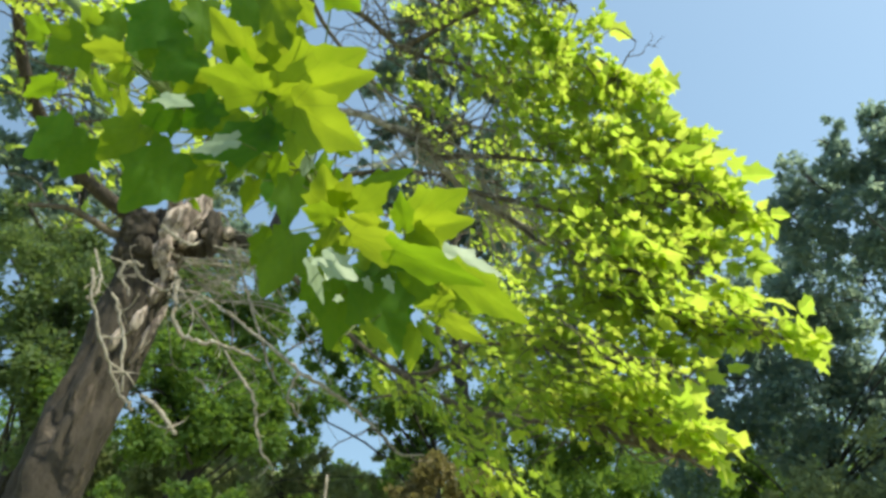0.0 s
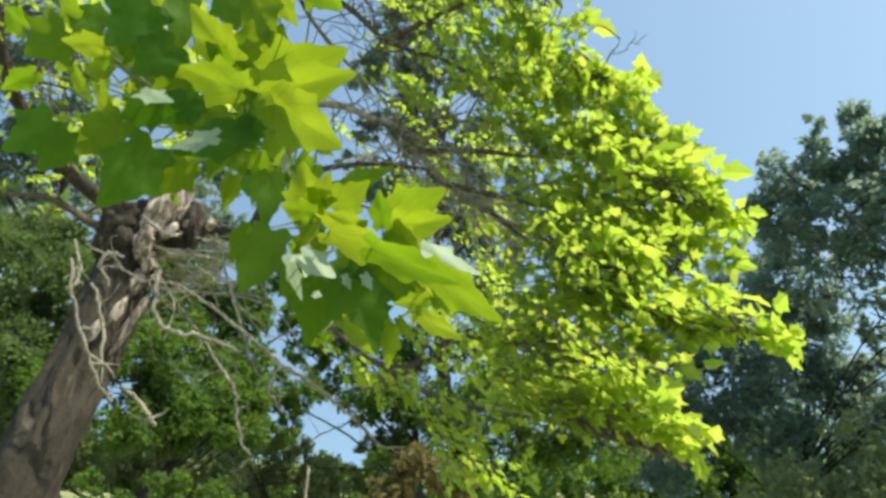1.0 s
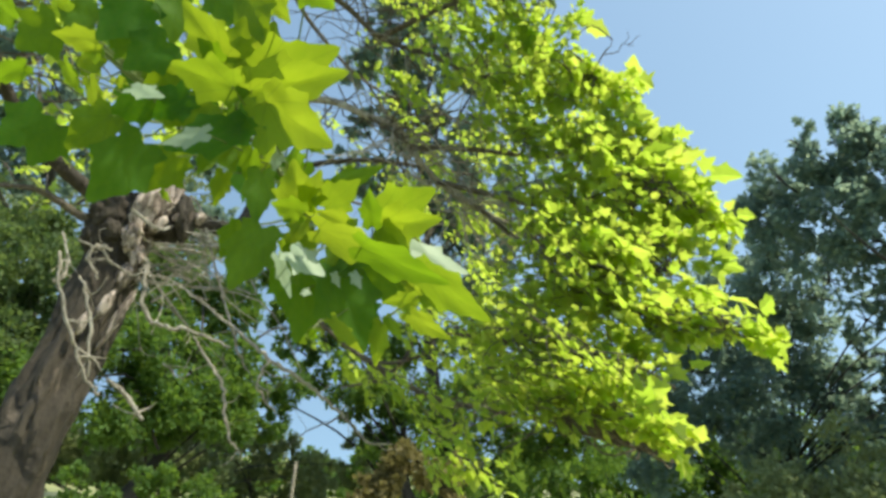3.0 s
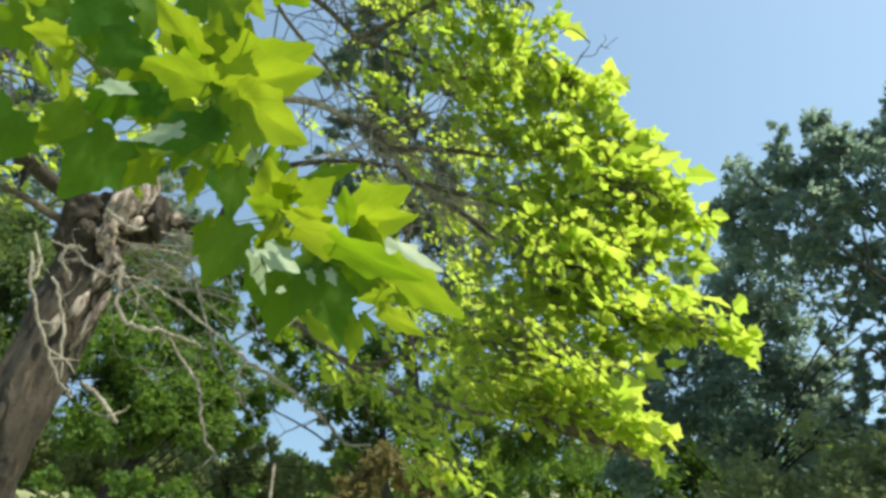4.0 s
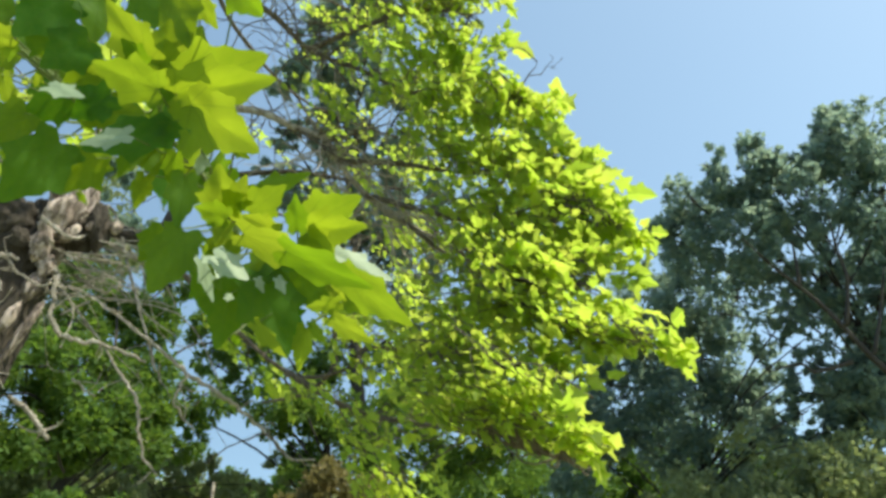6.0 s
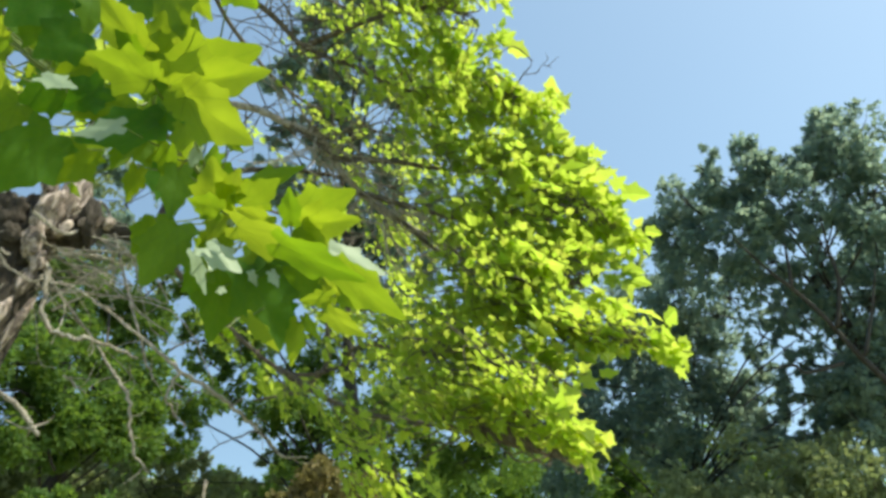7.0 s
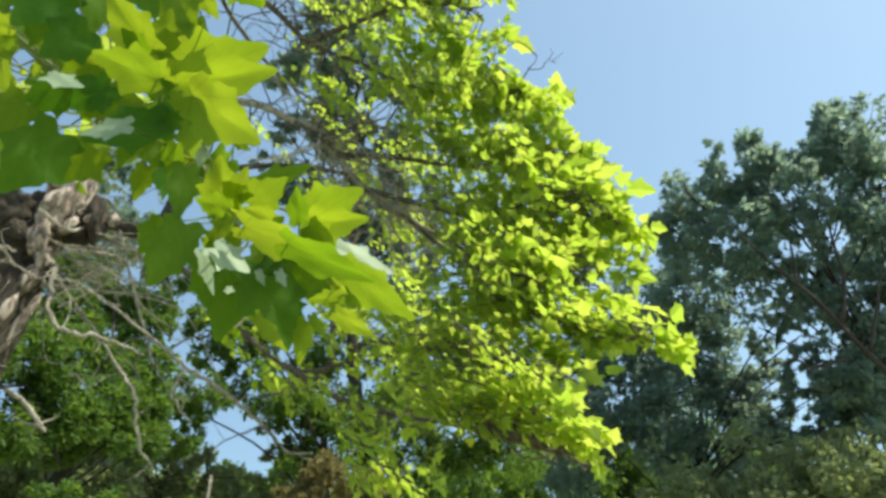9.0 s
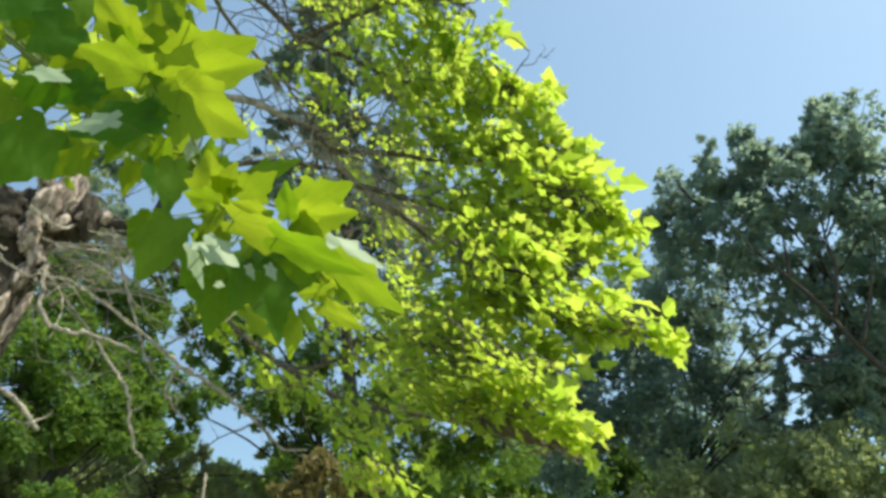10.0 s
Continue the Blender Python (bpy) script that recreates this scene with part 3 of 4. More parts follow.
burl((-2.004, 3.460, 2.731), (0.054, 0.043, 0.089), 29, BARK_PALE, lean=6)
burl((-1.968, 3.490, 2.630), (0.040, 0.032, 0.063), 32, BARK_PALE, lean=-6)
burl((-2.114, 3.430, 2.749), (0.051, 0.041, 0.060), 44, lean=-20)
burl((-1.813, 3.550, 2.885), (0.028, 0.022, 0.032), 50, BARK_PALE, lean=30)
burl((-1.698, 3.580, 2.899), (0.032, 0.026, 0.035), 53, BARK_PALE, lean=40)
burl((-1.899, 3.500, 2.816), (0.031, 0.025, 0.063), 56, BARK_PALE, lean=40)
burl((-2.022, 3.500, 2.501), (0.043, 0.034, 0.094), 35, BARK_PALE, lean=28)
# pale strips: the sunlit streak of the trunk's right edge, built in bark
burl((-2.011, 3.360, 2.301), (0.026, 0.021, 0.083), 59, BARK_PALE, lean=24)
burl((-1.959, 3.420, 2.253), (0.024, 0.019, 0.157), 62, BARK_PALE, lean=22)
burl((-2.068, 3.300, 2.191), (0.023, 0.018, 0.066), 65, BARK_PALE, lean=20)
BONES = []


def limb(points, radii, material=TWIG_DARK, sides=9, steps=7, rough=0.10, name="limb", keep=True, label=""):
    line = glide(points, steps)
    part(name, *tube(line, radii, sides, rough, len(BONES) + 5), material, sycamore, label, smooth=True)
    if keep:
        BONES.append(line)
    return line


limb([(-2.103, 3.651, 2.722), (-2.013, 3.660, 2.903), (-1.972, 3.680, 3.096), (-1.978, 3.690, 3.206), (-2.042, 3.700, 3.344), (-1.935, 3.734, 3.694), (-1.811, 3.739, 4.199), (-1.555, 3.633, 4.825), (-1.409, 3.464, 5.356)], [0.11, 0.10, 0.075, 0.058, 0.045, 0.038, 0.034, 0.025], BARK_PALE, 26, 9, 0.30, label="pale flaking upper limb")
limb([(-2.129, 3.651, 2.824), (-1.954, 3.680, 2.965), (-1.609, 3.900, 2.971), (-1.534, 4.162, 3.434), (-0.997, 4.412, 3.730), (-0.177, 4.710, 3.797)], [0.075, 0.052, 0.036, 0.02, 0.012], BARK, 12)
limb([(-2.205, 3.602, 2.834), (-2.319, 3.450, 2.825), (-2.404, 3.350, 2.870), (-2.494, 3.250, 2.897), (-2.600, 3.100, 2.848)], [0.036, 0.026, 0.022, 0.017, 0.012])
limb([(-2.209, 3.632, 2.916), (-2.391, 3.268, 3.047), (-2.490, 2.975, 3.209), (-2.496, 2.716, 3.390), (-2.484, 2.499, 3.696)], [0.052, 0.042, 0.036, 0.030, 0.022], BARK)
# paler twig bark on this limb stands in for the light on it
limb([(-1.986, 3.709, 3.696), (-1.162, 3.649, 3.766), (-0.836, 3.668, 3.683), (-0.611, 3.648, 3.590), (-0.499, 3.737, 3.450), (-0.234, 3.762, 3.214), (0.226, 3.751, 2.970), (0.461, 3.229, 2.558), (0.678, 2.832, 2.320), (0.905, 2.577, 2.215)], [0.028, 0.023, 0.02, 0.018, 0.015, 0.010, 0.005], TWIG)
limb([(-1.592, 3.548, 4.743), (-1.116, 3.733, 4.571), (-0.835, 3.830, 4.370), (-0.517, 3.837, 4.265), (-0.121, 3.770, 4.053), (0.312, 3.616, 3.906), (0.630, 3.421, 3.770)], [0.024, 0.02, 0.016, 0.012, 0.008, 0.004])
limb([(-0.835, 3.830, 4.370), (-0.454, 3.678, 4.490), (-0.085, 3.536, 4.541), (0.199, 3.389, 4.399)], [0.022, 0.015, 0.006])
limb([(-0.537, 3.711, 3.493), (-0.153, 3.735, 3.516), (0.264, 3.651, 3.448), (0.661, 3.401, 3.390), (0.973, 3.161, 3.259)], [0.02, 0.015, 0.01, 0.004])
limb([(0.171, 3.778, 3.426), (0.332, 3.665, 3.518), (0.455, 3.474, 3.730), (0.554, 3.284, 3.905), (0.595, 3.245, 3.950), (0.603, 3.221, 3.980)], [0.011, 0.008, 0.005, 0.003, 0.0015])
limb([(0.562, 3.274, 3.917), (0.636, 3.256, 3.923), (0.663, 3.226, 3.957), (0.720, 3.223, 3.944)], [0.003, 0.0025, 0.0012], keep=False, name="twig")
limb([(0.663, 3.226, 3.957), (0.689, 3.199, 3.986), (0.673, 3.183, 4.011)], [0.0022, 0.001], keep=False, name="twig")
limb([(0.689, 3.229, 3.946), (0.722, 3.201, 3.974), (0.749, 3.181, 3.993)], [0.0022, 0.001], keep=False, name="twig")
limb([(-0.342, 3.723, 3.283), (0.174, 3.589, 3.117), (0.567, 3.380, 2.993), (0.794, 3.063, 2.975), (1.029, 2.938, 2.838)], [0.018, 0.013, 0.009, 0.003])
limb([(-0.127, 3.783, 3.175), (0.285, 3.590, 2.814), (0.569, 3.049, 2.570), (0.785, 2.852, 2.527)], [0.016, 0.01, 0.004])
limb([(-1.609, 3.900, 2.971), (-1.297, 4.067, 2.666), (-0.745, 4.082, 2.247), (-0.398, 4.027, 2.263), (-0.268, 3.913, 2.386), (0.064, 3.727, 2.340), (0.425, 2.922, 2.133), (0.714, 2.626, 1.993)], [0.018, 0.014, 0.012, 0.010, 0.008, 0.004])
limb([(-0.745, 4.082, 2.247), (-0.302, 3.965, 2.029), (0.175, 3.580, 1.933), (0.475, 2.753, 1.793), (0.714, 2.497, 1.718)], [0.022, 0.016, 0.01, 0.004])
limb([(-0.236, 4.152, 2.694), (-0.474, 4.106, 2.591), (-0.462, 4.114, 2.308), (-0.615, 4.120, 2.132), (-0.876, 4.184, 2.064)], [0.010, 0.014, 0.015, 0.012, 0.006])
limb([(-0.302, 3.965, 2.029), (-0.087, 3.893, 1.820), (0.051, 3.799, 1.649)], [0.012, 0.004])

limb([(-1.555, 3.633, 4.825), (-1.289, 3.981, 5.169), (-0.852, 4.492, 5.330), (-0.192, 4.756, 5.253)], [0.02, 0.014, 0.006])
limb([(-1.555, 3.633, 4.825), (-1.482, 4.335, 4.821), (-1.013, 4.953, 4.641), (0.070, 5.095, 4.371)], [0.02, 0.014, 0.006])
limb([(-1.534, 4.162, 3.434), (-1.316, 4.832, 3.619), (-0.740, 5.268, 3.647), (0.215, 5.071, 3.445)], [0.016, 0.012, 0.006])
# out of view: carries the boughs added for shade
limb([(-1.409, 3.464, 5.356), (-0.556, 3.523, 5.655), (0.489, 3.649, 5.952)], [0.02, 0.015, 0.006])

# leafy boughs: each from its inner end to its tip, with the width of its spray at both ends
BOUGHS = [
    ((-0.488, 3.577, 4.913), (-0.088, 3.514, 4.567), 0.32, 0.16, 30), ((-0.370, 3.624, 4.409), (0.144, 3.437, 4.180), 0.34, 0.14, 36), ((-0.157, 3.546, 4.027), (0.339, 3.359, 3.746), 0.30, 0.15, 38),
    ((-0.029, 3.538, 3.671), (0.600, 3.248, 3.376), 0.28, 0.14, 42), ((0.187, 3.478, 3.355), (0.744, 3.086, 3.075), 0.28, 0.14, 44), ((0.198, 3.414, 3.012), (0.870, 2.948, 2.801), 0.25, 0.10, 44),
    ((0.222, 3.447, 3.989), (0.567, 3.354, 3.799), 0.14, 0.08, 16), ((0.550, 3.328, 3.558), (0.870, 3.220, 3.314), 0.14, 0.08, 18), ((0.714, 3.210, 3.065), (0.968, 2.995, 2.885), 0.14, 0.07, 16), ((0.569, 3.053, 2.715), (0.819, 2.876, 2.590), 0.14, 0.08, 14), ((0.838, 3.213, 3.342), (0.944, 3.166, 3.265), 0.06, 0.05, 4), ((0.917, 3.007, 2.895), (1.011, 2.922, 2.823), 0.06, 0.04, 8), ((0.388, 3.384, 3.881), (0.651, 3.357, 3.675), 0.08, 0.06, 8), ((0.757, 3.136, 3.196), (0.940, 3.111, 3.121), 0.08, 0.05, 8), ((0.776, 2.901, 2.705), (0.949, 2.878, 2.628), 0.07, 0.05, 8), ((0.717, 2.786, 2.450), (0.878, 2.757, 2.391), 0.07, 0.05, 8), ((0.284, 3.446, 4.157), (0.377, 3.376, 4.236), 0.06, 0.08, 5), ((0.615, 3.338, 3.717), (0.700, 3.279, 3.688), 0.08, 0.07, 6),
    ((0.115, 3.392, 2.800), (0.664, 2.875, 2.551), 0.25, 0.17, 50), ((0.155, 3.278, 2.489), (0.711, 2.771, 2.320), 0.22, 0.14, 50), ((0.678, 2.835, 2.308), (0.981, 2.470, 2.196), 0.09, 0.05, 26),
    ((0.054, 3.138, 2.223), (0.640, 2.647, 2.032), 0.18, 0.13, 50), ((0.015, 3.074, 2.001), (0.500, 2.602, 1.880), 0.13, 0.10, 32), ((-0.220, 3.383, 1.861), (0.237, 3.090, 1.677), 0.12, 0.08, 6), ((0.177, 2.750, 2.004), (0.630, 2.280, 1.787), 0.09, 0.06, 46), ((-0.267, 3.682, 2.500), (0.337, 3.309, 2.306), 0.22, 0.16, 22),
    ((-0.479, 4.112, 2.306), (0.210, 3.856, 2.149), 0.26, 0.2, 19), ((-0.586, 3.825, 2.087), (-0.114, 3.589, 1.857), 0.18, 0.14, 11), ((-0.406, 3.976, 1.771), (0.081, 3.799, 1.651), 0.2, 0.15, 12), ((-0.777, 3.532, 3.926), (-0.506, 3.477, 3.713), 0.08, 0.06, 5),
    ((-0.679, 4.416, 4.633), (0.025, 4.673, 3.377), 0.42, 0.42, 15), ((-1.030, 4.644, 3.700), (-0.101, 4.852, 2.805), 0.35, 0.42, 17), ((-0.980, 4.249, 5.113), (-0.339, 4.355, 4.774), 0.36, 0.4, 11), ((-0.394, 4.111, 3.626), (0.233, 4.220, 2.824), 0.3, 0.3, 15),
    ((-1.365, 4.487, 2.620), (-0.820, 4.465, 2.345), 0.2, 0.25, 12), ((-2.691, 2.760, 3.505), (-2.021, 3.227, 3.999), 0.4, 0.35, 7), ((-2.940, 3.177, 3.158), (-2.393, 3.604, 3.679), 0.3, 0.35, 5), ((-1.906, 3.155, 4.352), (-1.146, 3.478, 4.856), 0.3, 0.3, 16),
    ((-2.253, 2.156, 3.399), (-1.611, 2.309, 3.506), 0.35, 0.3, 26), ((-2.437, 2.516, 3.074), (-1.904, 2.575, 3.245), 0.3, 0.3, 7), ((-3.280, 3.745, 3.102), (-2.867, 4.179, 3.466), 0.35, 0.35, 5), ((-1.430, 1.959, 2.786), (-0.925, 1.938, 2.880), 0.22, 0.2, 8), ((-1.627, 2.162, 2.644), (-1.224, 2.127, 2.726), 0.14, 0.14, 6), ((-1.877, 2.660, 3.560), (-1.397, 2.788, 3.771), 0.3, 0.3, 7), ((-1.364, 4.557, 5.576), (-0.192, 4.756, 5.253), 0.4, 0.4, 7), ((-1.216, 5.063, 4.581), (0.070, 5.095, 4.371), 0.42, 0.42, 10), ((-1.136, 5.277, 3.723), (0.215, 5.071, 3.445), 0.4, 0.4, 12), ((-0.974, 4.930, 2.936), (0.064, 4.655, 2.768), 0.3, 0.3, 22),
    # two unseen boughs high above, added to shade the inner crown
    ((-0.392, 3.630, 5.579), (0.571, 3.640, 5.949), 0.32, 0.32, 70), ((-1.128, 3.437, 5.875), (-0.326, 3.737, 5.758), 0.3, 0.3, 40),
    ((-0.315, 4.160, 4.533), (0.290, 3.875, 4.244), 0.24, 0.16, 10), ((-0.034, 4.089, 4.016), (0.604, 3.872, 3.812), 0.24, 0.15, 11), ((0.185, 4.122, 3.634), (0.842, 3.784, 3.461), 0.24, 0.14, 11), ((0.204, 4.090, 3.209), (0.810, 3.641, 3.045), 0.22, 0.14, 10),
    ((0.264, 2.900, 2.530), (0.652, 2.680, 2.329), 0.12, 0.08, 14), ((0.172, 2.900, 2.312), (0.501, 2.750, 2.154), 0.11, 0.08, 10),
    ((0.245, 2.550, 2.098), (0.554, 2.250, 1.882), 0.09, 0.07, 20),
    ((-0.023, 3.446, 4.648), (0.217, 3.433, 4.502), 0.1, 0.08, 12), ((0.272, 3.330, 4.614), (0.385, 3.357, 4.496), 0.04, 0.03, 3),
]


LAYER = np.array((0.42, 0.40, 0.78)) / np.linalg.norm((0.42, 0.40, 0.78))  # what the sprays face


def build_crown():
    """Flat two-ranked sprays of leaves along thin twigs, spread evenly through every bough; the outermost leaves are the largest."""
    rng = np.random.default_rng(5)
    skeleton = np.concatenate(BONES)
    twigs = Heap()
    place, along, up, size = [], [], [], []
    for a, b, ra, rb, n in BOUGHS:
        a, b = np.array(a), np.array(b)
        rng = np.random.default_rng(int(abs(a[0] * 7919 + b[2] * 104729 + b[0] * 1299)))
        choice = np.random.default_rng(6)
        way = (b - a) / np.linalg.norm(b - a)
        taken = []
        for k in range(int(n * 1.02)):
            for _ in range(7):
                t = 0.94 * rng.random() ** 0.75
                off = rng.normal(0, 1, 3)
                off *= rng.random() ** 0.4 / np.linalg.norm(off)
                off -= LAYER * (off @ LAYER) * 0.25
                c = a + (b - a) * t + off * (1.25 * ra + (rb - 1.25 * ra) * t)
                if not taken or np.min(np.linalg.norm(np.array(taken) - c, axis=1)) > 0.075:
                    break
            taken.append(c)
            near = skeleton[np.argmin(np.linalg.norm(skeleton - c, axis=1) * (1 + 0.5 * choice.random(len(skeleton))) + 0.25 * np.maximum(0, (skeleton - c) @ way))]
            gap = c - near
            reach = np.linalg.norm(gap)
            out = 0.6 * gap / (reach + 1e-6) + way + rng.normal(0, 0.3, 3) - np.array((0, 0, 0.12))
            out /= np.linalg.norm(out)
            length = 0.13 + 0.15 * rng.random()
            edge = t > 0.76 and rng.random() < 0.6
            tip = c + out * length * (0.45 if edge else 0.25)
            inner = c - out * length * (0.55 if edge else 0.75)
            line = glide([near, near + gap * 0.45 + np.array((0, 0, 0.05 * reach)) + rng.normal(0, 0.03, 3), inner, tip], 3)
            twigs.add(*tube(line, [0.0045, 0.0032, 0.0014], 5))
            face = LAYER + rng.normal(0, 0.24, 3)
            side = np.cross(out, face)
            side /= np.linalg.norm(side)
            m = rng.integers(6, 10)
            far = min(1.0, np.linalg.norm(c - np.array((0, 0, 1.6))) / 3.5)
            for j in range(m + 1):
                s = j / m
                hand = 0.0 if j == m else (1 if j % 2 else -1) * (0.75 + 0.5 * rng.random())
                d = out * (0.55 + 0.5 * s) + side * hand + rng.normal(0, 0.26, 3) - np.array((0, 0, 0.15))
                d /= np.linalg.norm(d)
                place.append(inner + (tip - inner) * s + d * (0.012 + 0.03 * rng.random()))
                along.append(d)
                up.append(face + rng.normal(0, 0.24, 3))
                grown = (0.036 + 0.032 * rng.random()) * (0.85 + 0.3 * s)
                size.append(far * grown * (1.65 * (0.7 + 0.5 * s) if edge else 1.12))
    place, along, up, size = np.array(place), np.array(along), np.array(up), np.array(size)
    # single leaves: those nearest the camera, by lowest y
    order = np.argsort(place[:, 1])
    single, rest = order[:250], order[250:]
    v, f = scatter(place[rest], along[rest], up[rest], size[rest], BLADES, rng)
    tagged(part("foliage", v, f, LEAF_MID, sycamore, "lime green leaves lit from behind"), kind="stuff")
    tagged(part("twig_spray", twigs.verts, twigs.faces, TWIG_DARK, sycamore, "thin brown twigs"), kind="stuff")
    meshes = []
    for bv, bf in BLADES:
        me = bpy.data.meshes.new("leaf")
        me.from_pydata([tuple(q) for q in bv], [], bf)
        me.materials.append(LEAF_MID_ONE)
        meshes.append(me)
    for i in single:
        ob = new("leaf", meshes[i % len(meshes)])
        ob.parent = sycamore
        r = turned(along[i], up[i])
        m = Matrix(r.tolist()).to_4x4() @ Matrix.Scale(size[i], 4)
        m.translation = Vector(place[i]) - sycamore.location
        ob.matrix_basis = m


build_crown()


# ---- bare twigs round the trunk ----
def bare(points, radii, material=TWIG):
    rng = np.random.default_rng(int(abs(points[0][0]) * 1000))
    line = np.array(glide(points, 6))
    line[1:-1] += rng.normal(0, 0.005, (len(line) - 2, 3))
    heap = Heap()
    heap.add(*tube(line, [r * 0.8 for r in radii], 7, 0.3, len(points)))
    for _ in range(len(points) - 1):
        q = line[rng.integers(2, len(line) - 1)]
        d = rng.normal(0, 1, 3) * np.array((1, 0.5, 1)) + np.array((0.4, 0, -0.4))
        d *= (0.06 + 0.14 * rng.random()) / np.linalg.norm(d)
        side = glide([q, q + d * 0.5 + rng.normal(0, 0.02, 3), q + d + rng.normal(0, 0.02, 3)], 4)
        heap.add(*tube(side, [radii[-1] * 0.6, radii[-1] * 0.4, 0.0015], 5))
    part("twig", heap.verts, heap.faces, material, sycamore, smooth=True)


bare([(-2.000, 3.534, 2.672), (-1.908, 3.493, 2.583), (-1.862, 3.455, 2.371), (-1.808, 3.481, 2.274), (-1.686, 3.515, 2.236), (-1.571, 3.569, 2.232), (-1.405, 3.646, 2.179)], [0.018, 0.019, 0.018, 0.015, 0.009])
bare([(-1.738, 3.603, 2.500), (-1.390, 3.635, 2.278), (-1.175, 3.628, 2.131), (-1.023, 3.684, 2.051), (-0.909, 3.774, 1.979), (-0.798, 3.909, 1.893), (-0.641, 3.945, 1.753), (-0.498, 4.017, 1.748)], [0.008, 0.014, 0.015, 0.013, 0.012, 0.010, 0.007])
bare([(-1.170, 3.629, 2.132), (-1.209, 3.631, 2.015), (-1.194, 3.644, 1.944), (-1.117, 3.728, 1.848)], [0.011, 0.010, 0.006])
bare([(-1.595, 3.561, 2.216), (-1.479, 3.578, 2.071), (-1.378, 3.577, 1.960), (-1.354, 3.597, 1.826), (-1.311, 3.619, 1.703), (-1.231, 3.648, 1.607)], [0.008, 0.011, 0.011, 0.010, 0.006])
bare([(-2.106, 3.035, 2.491), (-2.065, 3.047, 2.316), (-1.975, 3.088, 2.104), (-1.900, 3.159, 1.920), (-1.834, 3.205, 1.833)], [0.010, 0.011, 0.010, 0.012])
bare([(-2.053, 3.156, 2.406), (-1.986, 3.164, 2.299), (-1.936, 3.166, 2.137), (-1.888, 3.167, 1.915)], [0.008, 0.012, 0.010, 0.008])
bare([(-1.913, 3.382, 1.930), (-1.847, 3.423, 1.884), (-1.777, 3.466, 1.806), (-1.739, 3.488, 1.747)], [0.016, 0.018, 0.014])
bare([(-1.731, 3.577, 2.058), (-1.688, 3.602, 2.021), (-1.627, 3.635, 1.979)], [0.008, 0.009, 0.005])
bare([(-1.553, 3.677, 2.535), (-1.448, 3.654, 2.341), (-1.379, 3.711, 2.168), (-1.331, 3.742, 2.077)], [0.009, 0.010, 0.006])
bare([(-2.211, 3.169, 2.634), (-2.126, 3.148, 2.485), (-2.114, 3.119, 2.390), (-2.141, 3.110, 2.351)], [0.008, 0.011, 0.007])
bare([(-2.242, 3.360, 2.658), (-2.105, 3.360, 2.610), (-2.032, 3.380, 2.540), (-1.920, 3.400, 2.498), (-1.770, 3.460, 2.503), (-1.610, 3.550, 2.422), (-1.470, 3.620, 2.345)], [0.007, 0.008, 0.008, 0.006, 0.004])
bare([(-2.045, 3.370, 2.617), (-2.105, 3.330, 2.625), (-2.128, 3.310, 2.572), (-2.091, 3.300, 2.497), (-2.043, 3.300, 2.431)], [0.010, 0.011, 0.009, 0.006])
bare([(-1.874, 3.480, 2.695), (-1.786, 3.480, 2.678), (-1.674, 3.520, 2.689), (-1.520, 3.600, 2.652)], [0.008, 0.009, 0.008, 0.005])
bare([(-1.815, 3.500, 2.630), (-1.683, 3.540, 2.616), (-1.582, 3.560, 2.569), (-1.495, 3.600, 2.536)], [0.007, 0.007, 0.004])
bare([(-0.656, 3.943, 1.752), (-0.794, 3.912, 1.863), (-1.015, 3.969, 1.758), (-1.095, 3.950, 1.690)], [0.006, 0.005, 0.003], TWIG_DARK)


